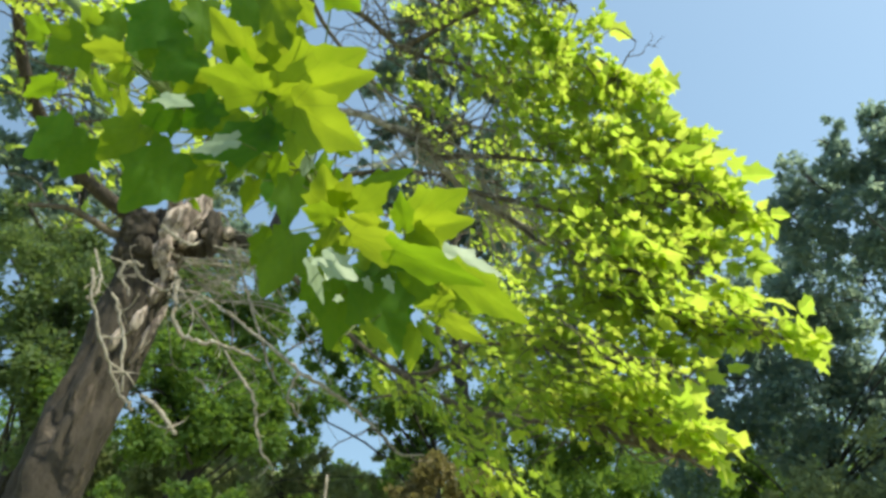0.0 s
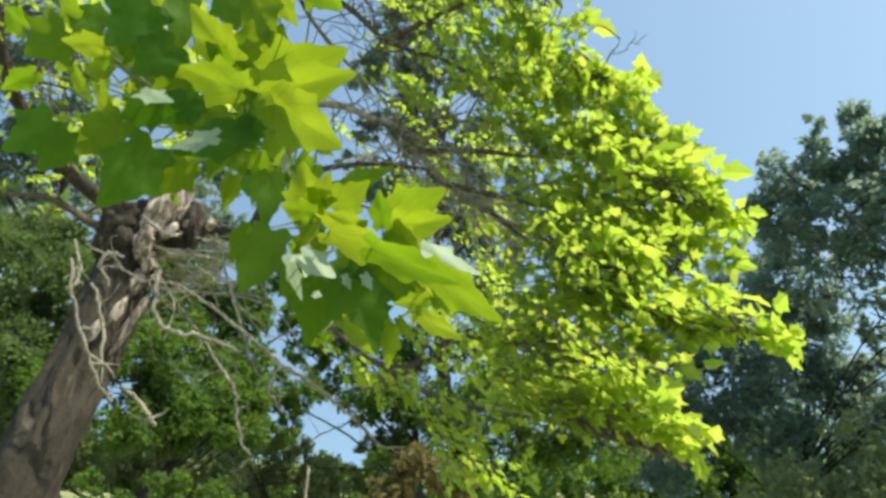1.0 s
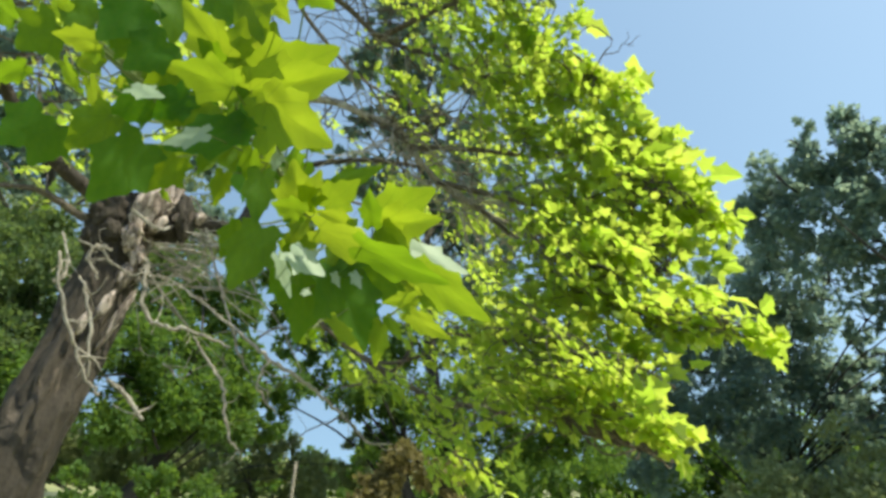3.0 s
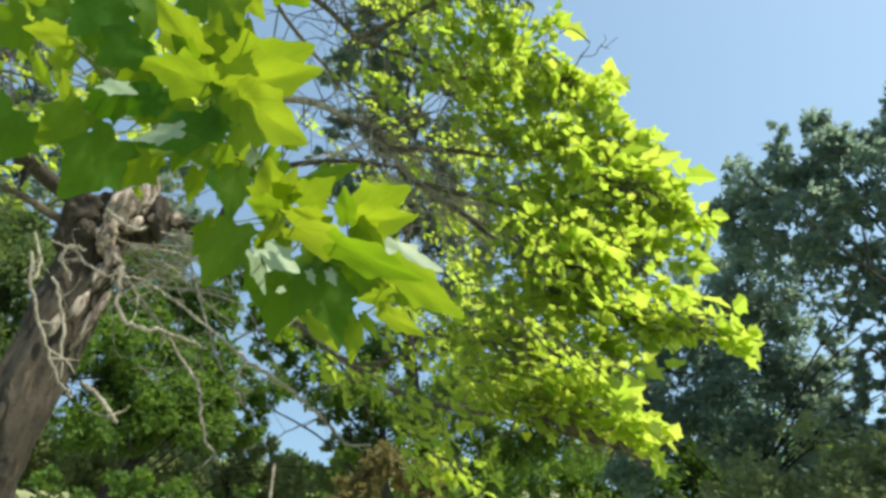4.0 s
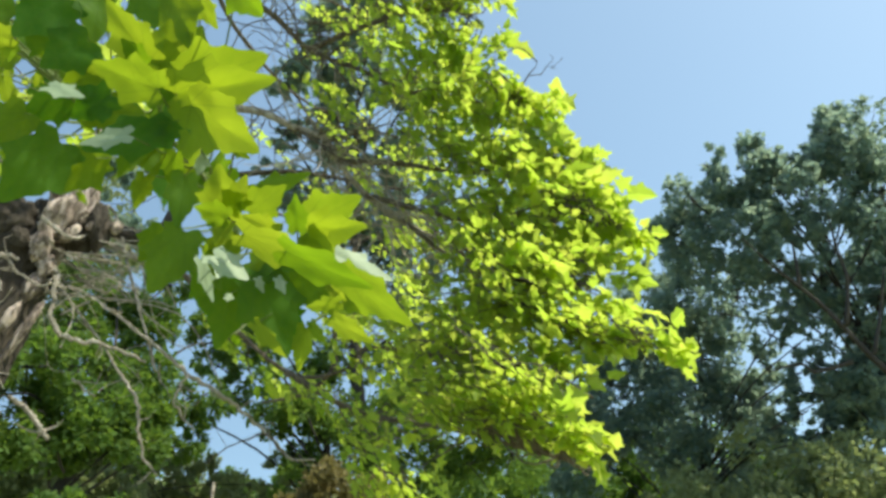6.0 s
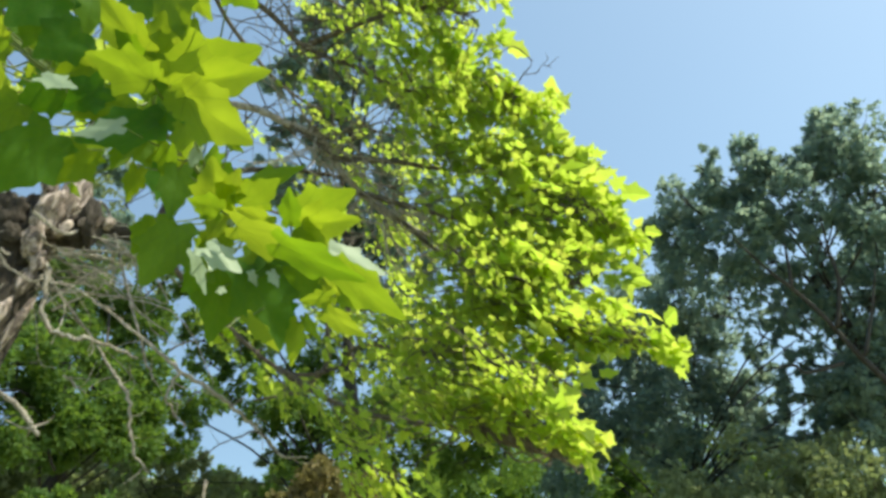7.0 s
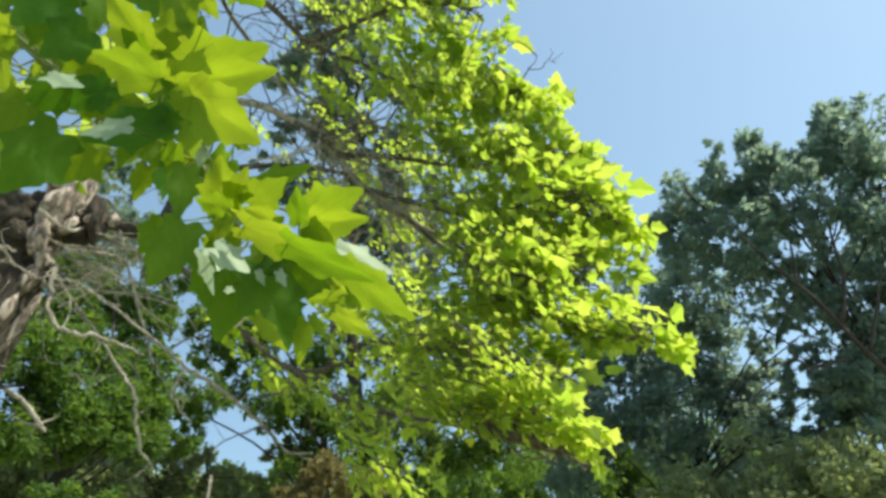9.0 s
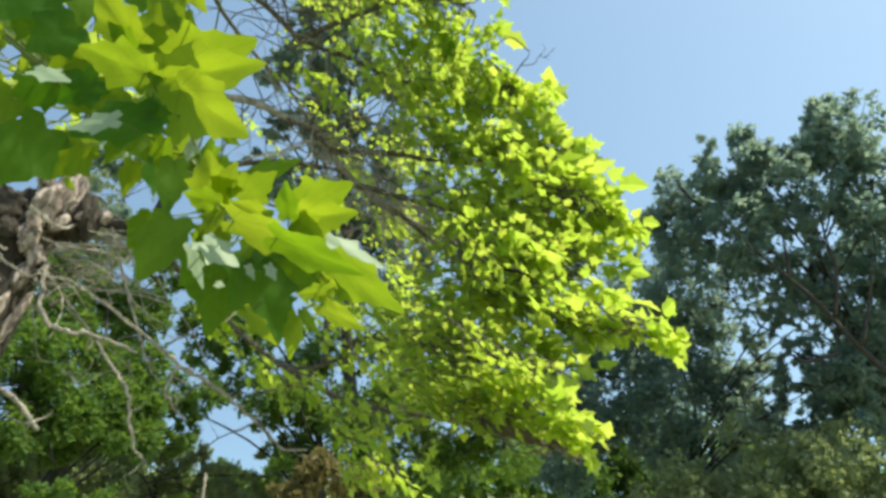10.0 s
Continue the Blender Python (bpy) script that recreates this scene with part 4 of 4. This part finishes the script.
def bare_tangle():
    """Thin dead twigs that fan out from the fork."""
    rng = np.random.default_rng(8)
    heap = Heap()
    start = np.array((-2.051, 3.602, 2.743))
    goals = [np.array(g) for g in ((-1.556, 3.838, 2.757), (-1.419, 3.828, 2.588), (-1.578, 3.802, 2.433), (-1.312, 4.015, 2.834), (-1.654, 3.653, 2.455), (-1.332, 3.913, 2.342), (-1.145, 4.069, 2.389), (-1.420, 3.811, 2.119), (-1.124, 4.211, 2.720), (-1.721, 3.682, 2.138))]
    for k in range(38):
        g = goals[k % len(goals)] + rng.normal(0, 0.16, 3)
        s = start + rng.normal(0, 0.14, 3) * np.array((1.2, 0.6, 1.0))
        g = s + (g - s) * (0.35 + 0.65 * rng.random())
        bow = rng.normal(0, 0.07, 3)
        line = glide([s, s + (g - s) * 0.3 + bow, s + (g - s) * 0.65 - bow * 0.6 + rng.normal(0, 0.04, 3), g, g + rng.normal(0, 0.07, 3) - np.array((0, 0, 0.06))], 4)
        r = 0.004 + 0.008 * rng.random() ** 2
        heap.add(*tube(line, [r, r * 0.8, r * 0.3], 5))
    rng2 = np.random.default_rng(9)
    bones = np.concatenate([BONES[4][14:50], BONES[5][4:30], BONES[7][:14], BONES[9][:10]])
    for k in range(70):
        s = bones[rng2.integers(0, len(bones))]
        d = rng2.normal(0, 1, 3) + np.array((0.5, 0, -0.1))
        d /= np.linalg.norm(d)
        ln = 0.15 + 0.4 * rng2.random()
        line = glide([s, s + d * ln * 0.5 + rng2.normal(0, 0.04, 3), s + d * ln + rng2.normal(0, 0.05, 3)], 4)
        heap.add(*tube(line, [0.005, 0.0035, 0.0015], 5))
    front = BONES[4][18:54]
    for k in range(30):
        s = front[rng2.integers(0, len(front))]
        d = np.array((rng2.normal(0.3, 0.7), -0.35, rng2.normal(0, 0.7)))
        d *= (0.3 + 0.5 * rng2.random()) / np.linalg.norm(d)
        bow = rng2.normal(0, 0.05, 3)
        line = glide([s, s + d * 0.35 + bow, s + d * 0.7 - bow, s + d + rng2.normal(0, 0.04, 3)], 4)
        heap.add(*tube(line, [0.0065, 0.0045, 0.002], 5))
    upper = BONES[4][10:46]
    for k in range(34):
        s = upper[rng2.integers(0, len(upper))] + rng2.normal(0, 0.10, 3)
        d = np.array((0.62, -0.12, -0.42)) + rng2.normal(0, 0.22, 3)
        d *= (0.45 + 0.65 * rng2.random()) / np.linalg.norm(d)
        bow = rng2.normal(0, 0.05, 3)
        line = glide([s, s + d * 0.3 + bow, s + d * 0.65 - bow + rng2.normal(0, 0.02, 3), s + d], 5)
        r = 0.0035 + 0.0035 * rng2.random()
        heap.add(*tube(line, [r, r * 0.8, r * 0.4], 5))
    tagged(part("dead_twig_tangle", heap.verts, heap.faces, TWIG, sycamore, "grey leafless dead twigs"), kind="stuff")


bare_tangle()


def live_twigs():
    """Thin crooked live twigs under the top of the crown."""
    rng = np.random.default_rng(19)
    heap = Heap()
    starts = np.concatenate([BONES[5][4:20], BONES[4][8:24]])
    for k in range(46):
        s = starts[rng.integers(0, len(starts))]
        d = rng.normal(0, 1, 3) * np.array((1.0, 0.4, 1.0)) + np.array((0.5, 0, 0))
        d *= (0.25 + 0.5 * rng.random()) / np.linalg.norm(d)
        bow = rng.normal(0, 0.05, 3)
        line = glide([s, s + d * 0.3 + bow, s + d * 0.65 - bow, s + d], 4)
        heap.add(*tube(line, [0.0055, 0.004, 0.0015], 5))
        for _ in range(2):
            q = line[rng.integers(3, len(line) - 2)]
            e = d * 0.4 + rng.normal(0, 0.1, 3)
            heap.add(*tube(glide([q, q + e * 0.5 + rng.normal(0, 0.02, 3), q + e], 3), [0.003, 0.0012], 4))
    tagged(part("bare_twig_spray", heap.verts, heap.faces, TWIG_DARK, sycamore, "thin crooked leafless brown twigs"), kind="stuff")


live_twigs()

# ---- the spray of big leaves that hangs nearest ----
spray_line = glide([(-2.484, 2.499, 3.696), (-1.817, 1.669, 3.307), (-1.305, 1.270, 2.834), (-0.839, 1.010, 2.390), (-0.621, 0.977, 2.204), (-0.486, 0.980, 2.130), (-0.400, 0.980, 2.100), (-0.323, 1.000, 2.018), (-0.270, 1.020, 1.964), (-0.200, 1.040, 1.921), (-0.129, 1.050, 1.888)], 6)
spray = part("near_branch", *tube(spray_line, [0.024, 0.02, 0.014, 0.009, 0.006, 0.0048, 0.0038, 0.0030, 0.0022, 0.0018], 7, 0.06, 2), STEM, sycamore, "thin green branch with big young leaves", smooth=True)
BIG = []
LOBED = [(0.12, -0.06), (0.31, -0.09), (0.50, -0.05), (0.46, 0.08), (0.43, 0.16), (0.53, 0.27), (0.67, 0.45), (0.52, 0.50), (0.40, 0.56), (0.35, 0.69), (0.18, 0.83)]
for k in range(12):
    rs = random.Random(k + 40)
    deep = 0.9 + 0.25 * rs.random()
    cut = [(x * (deep if q in (2, 6) else 0.95 + 0.12 * rs.random()), y + rs.uniform(-0.02, 0.02)) for q, (x, y) in enumerate(LOBED)]
    bv, bf = blade(4, True, (0.09, 0.15, 0.12, 0.06, 0.10, 0.13, 0.03, 0.06, -0.03, 0.10, 0.0, 0.05)[k], (0.06, 0.07, 0.05, 0.06, 0.04, 0.06)[k % 6], k + 1, cut)
    me = bpy.data.meshes.new("leaf")
    me.from_pydata([tuple(q) for q in bv], [], bf)
    me.materials.append(LEAF_BIG)
    me.polygons.foreach_set("use_smooth", [True] * len(me.polygons))
    BIG.append(me)
SHADED = [me.copy() for me in BIG]
for me in SHADED:
    me.materials[0] = LEAF_SHADED
GLINT = BIG[6].copy()
GLINT.materials[0] = LEAF_GLINT
EYE = np.array((0.0, 0.0, 1.6))
SUN_V = np.array(SUN)


def big_leaf(base, tip, width, face="lit", roll=0.0):
    """One big leaf, from its stalk to its tip. face: lit (the sun behind the blade), dim (shade put into a darker leaf
    colour, the sun along the blade) or glint (a sun glint put into a paler leaf colour, turned to the sun).
    """
    base, tip = np.array(base), np.array(tip)
    along = tip - base
    length = np.linalg.norm(along)
    to_eye = EYE - base
    to_eye /= np.linalg.norm(to_eye)
    y = along / length
    e1 = to_eye - y * (to_eye @ y)
    e1 /= np.linalg.norm(e1)
    e2 = np.cross(y, e1)
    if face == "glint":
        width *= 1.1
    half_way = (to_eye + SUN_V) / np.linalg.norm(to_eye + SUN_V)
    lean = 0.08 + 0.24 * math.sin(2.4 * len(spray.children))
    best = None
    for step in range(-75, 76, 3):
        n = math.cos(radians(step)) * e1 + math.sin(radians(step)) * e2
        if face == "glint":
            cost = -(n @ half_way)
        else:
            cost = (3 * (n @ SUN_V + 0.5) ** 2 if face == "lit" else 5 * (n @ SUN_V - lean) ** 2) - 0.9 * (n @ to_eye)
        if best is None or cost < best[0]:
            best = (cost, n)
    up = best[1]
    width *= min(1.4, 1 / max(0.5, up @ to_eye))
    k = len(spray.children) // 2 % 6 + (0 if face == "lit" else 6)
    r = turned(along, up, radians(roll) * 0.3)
    ob = new("leaf", GLINT if face == "glint" else BIG[k] if face == "lit" else SHADED[k])
    ob.parent = spray
    m = Matrix(r.tolist()).to_4x4() @ Matrix.Diagonal((width / 1.2, length, width / 1.1, 1))
    m.translation = Vector(base) - sycamore.location
    ob.matrix_basis = m
    near = spray_line[np.argmin(np.linalg.norm(spray_line - base, axis=1))]
    stalk = glide([near, (near + base) / 2 + np.array((0, 0.05, 0.012)), base + along * 0.02], 3)
    part("stalk", *tube(stalk, [0.0018, 0.0012], 5), STEM, spray)


# top cluster, lit
big_leaf((-0.353, 0.812, 2.103), (-0.224, 0.768, 2.140), 0.087, "lit")
big_leaf((-0.336, 0.771, 2.070), (-0.199, 0.735, 2.082), 0.068, "lit")
big_leaf((-0.346, 0.818, 2.144), (-0.324, 0.781, 2.189), 0.053, "lit")
big_leaf((-0.299, 0.740, 2.039), (-0.207, 0.741, 1.978), 0.065, "lit")
big_leaf((-0.294, 0.764, 2.059), (-0.236, 0.764, 2.031), 0.033, "lit")
big_leaf((-0.386, 0.783, 2.124), (-0.429, 0.723, 2.173), 0.059, "lit")
big_leaf((-0.381, 0.767, 2.110), (-0.411, 0.748, 2.133), 0.030, "lit")
big_leaf((-0.380, 0.804, 2.124), (-0.360, 0.762, 2.182), 0.052, "lit")
big_leaf((-0.337, 0.726, 2.047), (-0.411, 0.699, 2.060), 0.057, "lit")
big_leaf((-0.349, 0.803, 2.098), (-0.390, 0.810, 2.078), 0.030, "lit")
big_leaf((-0.315, 0.796, 2.030), (-0.309, 0.812, 1.986), 0.033, "lit")
big_leaf((-0.350, 0.841, 2.111), (-0.312, 0.851, 2.083), 0.049, "lit")
big_leaf((-0.424, 0.870, 2.029), (-0.436, 0.882, 1.994), 0.021, "lit")
big_leaf((-0.357, 0.868, 2.035), (-0.365, 0.897, 1.985), 0.030, "lit")
big_leaf((-0.381, 0.889, 2.035), (-0.354, 0.898, 2.012), 0.022, "lit")
big_leaf((-0.432, 0.823, 2.189), (-0.411, 0.837, 2.150), 0.033, "lit")
big_leaf((-0.460, 0.823, 2.128), (-0.493, 0.807, 2.144), 0.024, "lit")
big_leaf((-0.268, 0.727, 2.224), (-0.233, 0.734, 2.176), 0.053, "lit")
big_leaf((-0.333, 0.777, 2.230), (-0.306, 0.791, 2.192), 0.027, "lit")
# lower cluster, lit
big_leaf((-0.279, 0.888, 1.951), (-0.285, 0.836, 2.006), 0.059, "lit")
big_leaf((-0.269, 0.877, 1.953), (-0.245, 0.841, 1.995), 0.037, "lit")
big_leaf((-0.263, 0.852, 1.934), (-0.307, 0.838, 1.941), 0.039, "lit")
big_leaf((-0.243, 0.877, 1.953), (-0.190, 0.845, 1.986), 0.046, "lit")
big_leaf((-0.191, 0.830, 1.909), (-0.234, 0.813, 1.924), 0.037, "lit")
big_leaf((-0.175, 0.920, 1.955), (-0.088, 0.866, 1.987), 0.064, "lit")
big_leaf((-0.166, 0.885, 1.934), (-0.075, 0.853, 1.937), 0.055, "lit")
big_leaf((-0.156, 0.866, 1.926), (-0.115, 0.868, 1.891), 0.037, "lit")
big_leaf((-0.165, 0.838, 1.916), (-0.170, 0.812, 1.960), 0.032, "lit")
big_leaf((-0.227, 0.803, 1.895), (-0.110, 0.798, 1.851), 0.039, "lit")
big_leaf((-0.166, 0.781, 1.868), (-0.053, 0.776, 1.825), 0.040, "lit")
big_leaf((-0.097, 0.837, 1.861), (-0.002, 0.820, 1.793), 0.045, "lit")
big_leaf((-0.280, 0.909, 1.951), (-0.295, 0.924, 1.910), 0.033, "lit")
big_leaf((-0.101, 0.869, 1.831), (-0.147, 0.872, 1.821), 0.023, "lit")
big_leaf((-0.113, 0.876, 1.812), (-0.051, 0.877, 1.779), 0.030, "lit")
big_leaf((-0.212, 0.880, 1.797), (-0.166, 0.896, 1.755), 0.021, "lit")
big_leaf((-0.158, 0.970, 1.816), (-0.166, 0.992, 1.753), 0.033, "lit")
big_leaf((-0.150, 0.957, 1.822), (-0.123, 0.969, 1.788), 0.017, "lit")
big_leaf((-0.125, 0.929, 1.872), (-0.100, 0.936, 1.850), 0.021, "lit")
# sun glints, painted as leaves of a paler colour
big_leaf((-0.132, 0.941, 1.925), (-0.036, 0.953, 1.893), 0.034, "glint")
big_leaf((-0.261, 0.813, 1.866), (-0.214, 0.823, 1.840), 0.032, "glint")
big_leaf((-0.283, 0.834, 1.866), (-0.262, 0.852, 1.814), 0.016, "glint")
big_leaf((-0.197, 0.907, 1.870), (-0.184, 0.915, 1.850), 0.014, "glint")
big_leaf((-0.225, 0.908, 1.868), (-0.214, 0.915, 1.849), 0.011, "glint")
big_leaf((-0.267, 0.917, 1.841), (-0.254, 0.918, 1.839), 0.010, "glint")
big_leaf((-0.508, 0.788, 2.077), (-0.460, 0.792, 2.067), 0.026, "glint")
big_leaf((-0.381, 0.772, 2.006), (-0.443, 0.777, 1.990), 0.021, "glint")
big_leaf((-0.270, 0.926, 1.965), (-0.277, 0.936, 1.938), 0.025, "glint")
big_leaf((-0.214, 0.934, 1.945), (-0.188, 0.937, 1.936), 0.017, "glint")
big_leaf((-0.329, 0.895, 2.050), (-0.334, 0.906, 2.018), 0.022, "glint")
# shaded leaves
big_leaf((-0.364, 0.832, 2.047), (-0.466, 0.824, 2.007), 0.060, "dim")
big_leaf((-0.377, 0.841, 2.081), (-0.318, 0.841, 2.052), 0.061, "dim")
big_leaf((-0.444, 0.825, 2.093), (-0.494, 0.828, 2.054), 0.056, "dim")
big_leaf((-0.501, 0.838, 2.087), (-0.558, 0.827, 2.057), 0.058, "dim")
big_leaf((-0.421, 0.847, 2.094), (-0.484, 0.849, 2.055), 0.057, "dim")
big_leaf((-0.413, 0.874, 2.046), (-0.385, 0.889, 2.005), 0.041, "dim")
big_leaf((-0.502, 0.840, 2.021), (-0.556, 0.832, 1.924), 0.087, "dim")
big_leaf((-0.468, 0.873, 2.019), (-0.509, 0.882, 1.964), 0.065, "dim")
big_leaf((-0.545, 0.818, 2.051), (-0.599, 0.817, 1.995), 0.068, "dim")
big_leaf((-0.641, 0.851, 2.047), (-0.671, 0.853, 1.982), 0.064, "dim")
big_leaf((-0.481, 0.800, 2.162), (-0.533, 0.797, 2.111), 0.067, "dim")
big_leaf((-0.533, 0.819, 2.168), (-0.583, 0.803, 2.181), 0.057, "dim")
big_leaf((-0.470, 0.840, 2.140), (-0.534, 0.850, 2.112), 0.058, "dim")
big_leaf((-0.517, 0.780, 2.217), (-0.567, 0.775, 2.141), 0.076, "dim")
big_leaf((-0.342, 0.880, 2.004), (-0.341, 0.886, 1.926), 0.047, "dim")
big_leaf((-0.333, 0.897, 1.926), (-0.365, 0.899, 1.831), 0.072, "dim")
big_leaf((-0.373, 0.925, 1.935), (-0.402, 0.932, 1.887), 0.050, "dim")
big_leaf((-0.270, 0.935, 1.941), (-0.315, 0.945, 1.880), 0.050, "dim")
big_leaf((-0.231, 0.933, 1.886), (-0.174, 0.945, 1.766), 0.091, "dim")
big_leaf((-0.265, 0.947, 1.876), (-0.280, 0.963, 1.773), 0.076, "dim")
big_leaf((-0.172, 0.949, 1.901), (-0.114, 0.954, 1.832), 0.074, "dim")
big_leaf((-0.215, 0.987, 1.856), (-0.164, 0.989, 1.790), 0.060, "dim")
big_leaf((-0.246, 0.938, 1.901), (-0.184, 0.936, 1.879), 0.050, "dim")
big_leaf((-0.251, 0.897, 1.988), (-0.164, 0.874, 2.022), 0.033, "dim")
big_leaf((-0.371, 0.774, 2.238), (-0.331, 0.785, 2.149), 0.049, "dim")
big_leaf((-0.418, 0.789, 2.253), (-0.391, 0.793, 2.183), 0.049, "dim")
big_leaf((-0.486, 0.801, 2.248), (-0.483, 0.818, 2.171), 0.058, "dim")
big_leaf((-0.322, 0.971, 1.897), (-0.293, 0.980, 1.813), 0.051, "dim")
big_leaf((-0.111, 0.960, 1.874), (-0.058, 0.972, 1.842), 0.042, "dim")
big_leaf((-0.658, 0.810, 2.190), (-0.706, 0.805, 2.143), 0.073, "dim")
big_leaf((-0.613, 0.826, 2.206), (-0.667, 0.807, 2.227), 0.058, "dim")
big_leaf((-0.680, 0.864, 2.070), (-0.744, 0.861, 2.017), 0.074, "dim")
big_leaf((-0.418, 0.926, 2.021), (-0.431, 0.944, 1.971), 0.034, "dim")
# lit slips at the back
big_leaf((-0.466, 0.889, 2.063), (-0.446, 0.895, 2.048), 0.012, "lit")
big_leaf((-0.525, 0.858, 2.148), (-0.502, 0.864, 2.133), 0.014, "lit")
big_leaf((-0.493, 0.866, 2.126), (-0.479, 0.874, 2.106), 0.012, "lit")
big_leaf((-0.433, 0.878, 2.094), (-0.421, 0.886, 2.074), 0.012, "lit")
big_leaf((-0.560, 0.875, 2.101), (-0.542, 0.880, 2.086), 0.012, "lit")
big_leaf((-0.586, 0.911, 2.000), (-0.576, 0.919, 1.977), 0.012, "lit")
big_leaf((-0.330, 0.873, 2.081), (-0.316, 0.880, 2.062), 0.017, "dim")
big_leaf((-0.297, 0.926, 1.875), (-0.278, 0.934, 1.853), 0.025, "dim")
big_leaf((-0.286, 0.891, 2.061), (-0.260, 0.897, 2.047), 0.017, "dim")
big_leaf((-0.209, 0.916, 1.905), (-0.157, 0.914, 1.882), 0.024, "dim")
big_leaf((-0.508, 0.881, 2.085), (-0.488, 0.888, 2.066), 0.015, "lit")
big_leaf((-0.540, 0.852, 2.166), (-0.510, 0.849, 2.174), 0.017, "lit")
big_leaf((-0.417, 0.879, 2.091), (-0.391, 0.889, 2.065), 0.017, "lit")
big_leaf((-0.491, 0.866, 2.097), (-0.468, 0.873, 2.078), 0.013, "lit")
big_leaf((-0.580, 0.862, 2.137), (-0.562, 0.868, 2.121), 0.015, "lit")
big_leaf((-0.634, 0.885, 2.071), (-0.607, 0.893, 2.049), 0.015, "lit")
big_leaf((-0.463, 0.832, 2.193), (-0.441, 0.839, 2.173), 0.020, "lit")
big_leaf((-0.264, 0.976, 1.797), (-0.249, 0.980, 1.786), 0.013, "lit")
big_leaf((-0.280, 0.979, 1.787), (-0.265, 0.982, 1.778), 0.012, "lit")
big_leaf((-0.198, 0.986, 1.857), (-0.176, 0.994, 1.836), 0.016, "lit")
big_leaf((-0.318, 0.941, 1.923), (-0.303, 0.949, 1.899), 0.014, "lit")
big_leaf((-0.604, 0.828, 2.230), (-0.572, 0.821, 2.251), 0.025, "lit")
big_leaf((-0.514, 0.936, 1.990), (-0.499, 0.943, 1.973), 0.010, "lit")
big_leaf((-0.589, 0.810, 2.164), (-0.653, 0.797, 2.166), 0.037, "lit")
big_leaf((-0.597, 0.820, 2.163), (-0.598, 0.830, 2.137), 0.025, "lit")
big_leaf((-0.646, 0.828, 2.140), (-0.613, 0.845, 2.093), 0.020, "lit")
big_leaf((-0.605, 0.836, 2.118), (-0.579, 0.858, 2.060), 0.023, "lit")
big_leaf((-0.567, 0.855, 2.068), (-0.522, 0.864, 2.043), 0.018, "lit")
big_leaf((-0.597, 0.879, 2.029), (-0.599, 0.889, 2.003), 0.015, "lit")
big_leaf((-0.567, 0.842, 2.192), (-0.536, 0.830, 2.227), 0.025, "lit")
big_leaf((-0.650, 0.813, 2.213), (-0.677, 0.802, 2.242), 0.033, "lit")
big_leaf((-0.517, 0.810, 2.222), (-0.536, 0.799, 2.252), 0.033, "lit")
big_leaf((-0.565, 0.890, 2.057), (-0.533, 0.899, 2.034), 0.014, "lit")
big_leaf((-0.710, 0.839, 2.138), (-0.766, 0.848, 2.111), 0.033, "lit")
big_leaf((-0.746, 0.834, 2.212), (-0.782, 0.823, 2.241), 0.034, "lit")


def fill_spray():
    """Smaller leaves of the same branch, deeper in the spray."""
    rng = np.random.default_rng(14)
    for k in range(24):
        j = 20 + int(rng.random() * 22)
        base = spray_line[j] + np.clip(rng.normal(0, 0.06, 3), (-0.09, -0.09, -0.03), 0.09) + np.array((-0.05, 0.14, 0.05))
        way = np.array((rng.normal(-0.2, 0.8), rng.normal(0, 0.25), rng.normal(-0.1, 0.6)))
        way *= (0.04 + 0.05 * rng.random()) / np.linalg.norm(way)
        big_leaf(base, base + way, 0.035 + 0.045 * rng.random(), "lit" if rng.random() < 0.25 else "dim")


fill_spray()


def wooden_post():
    at = np.array((-3.135, 12.100, 1.570))
    post = thing("wooden_post", (at[0], at[1], 0.0), "pale weathered wooden post standing before the juniper", "post")
    line = glide([(at[0] - 0.02, at[1], -0.1), (at[0] + 0.01, at[1], at[2] * 0.5), tuple(at)], 6)
    part("shaft", *tube(line, [0.036, 0.034, 0.03], 10, 0.15, 4), TWIG, post, smooth=True)
    part("cap", *tube([at, at + np.array((0.004, 0, 0.02)), at + np.array((0.01, 0, 0.035))], [0.031, 0.025, 0.010], 10, 0.1, 6), TWIG, post, smooth=True)


wooden_post()
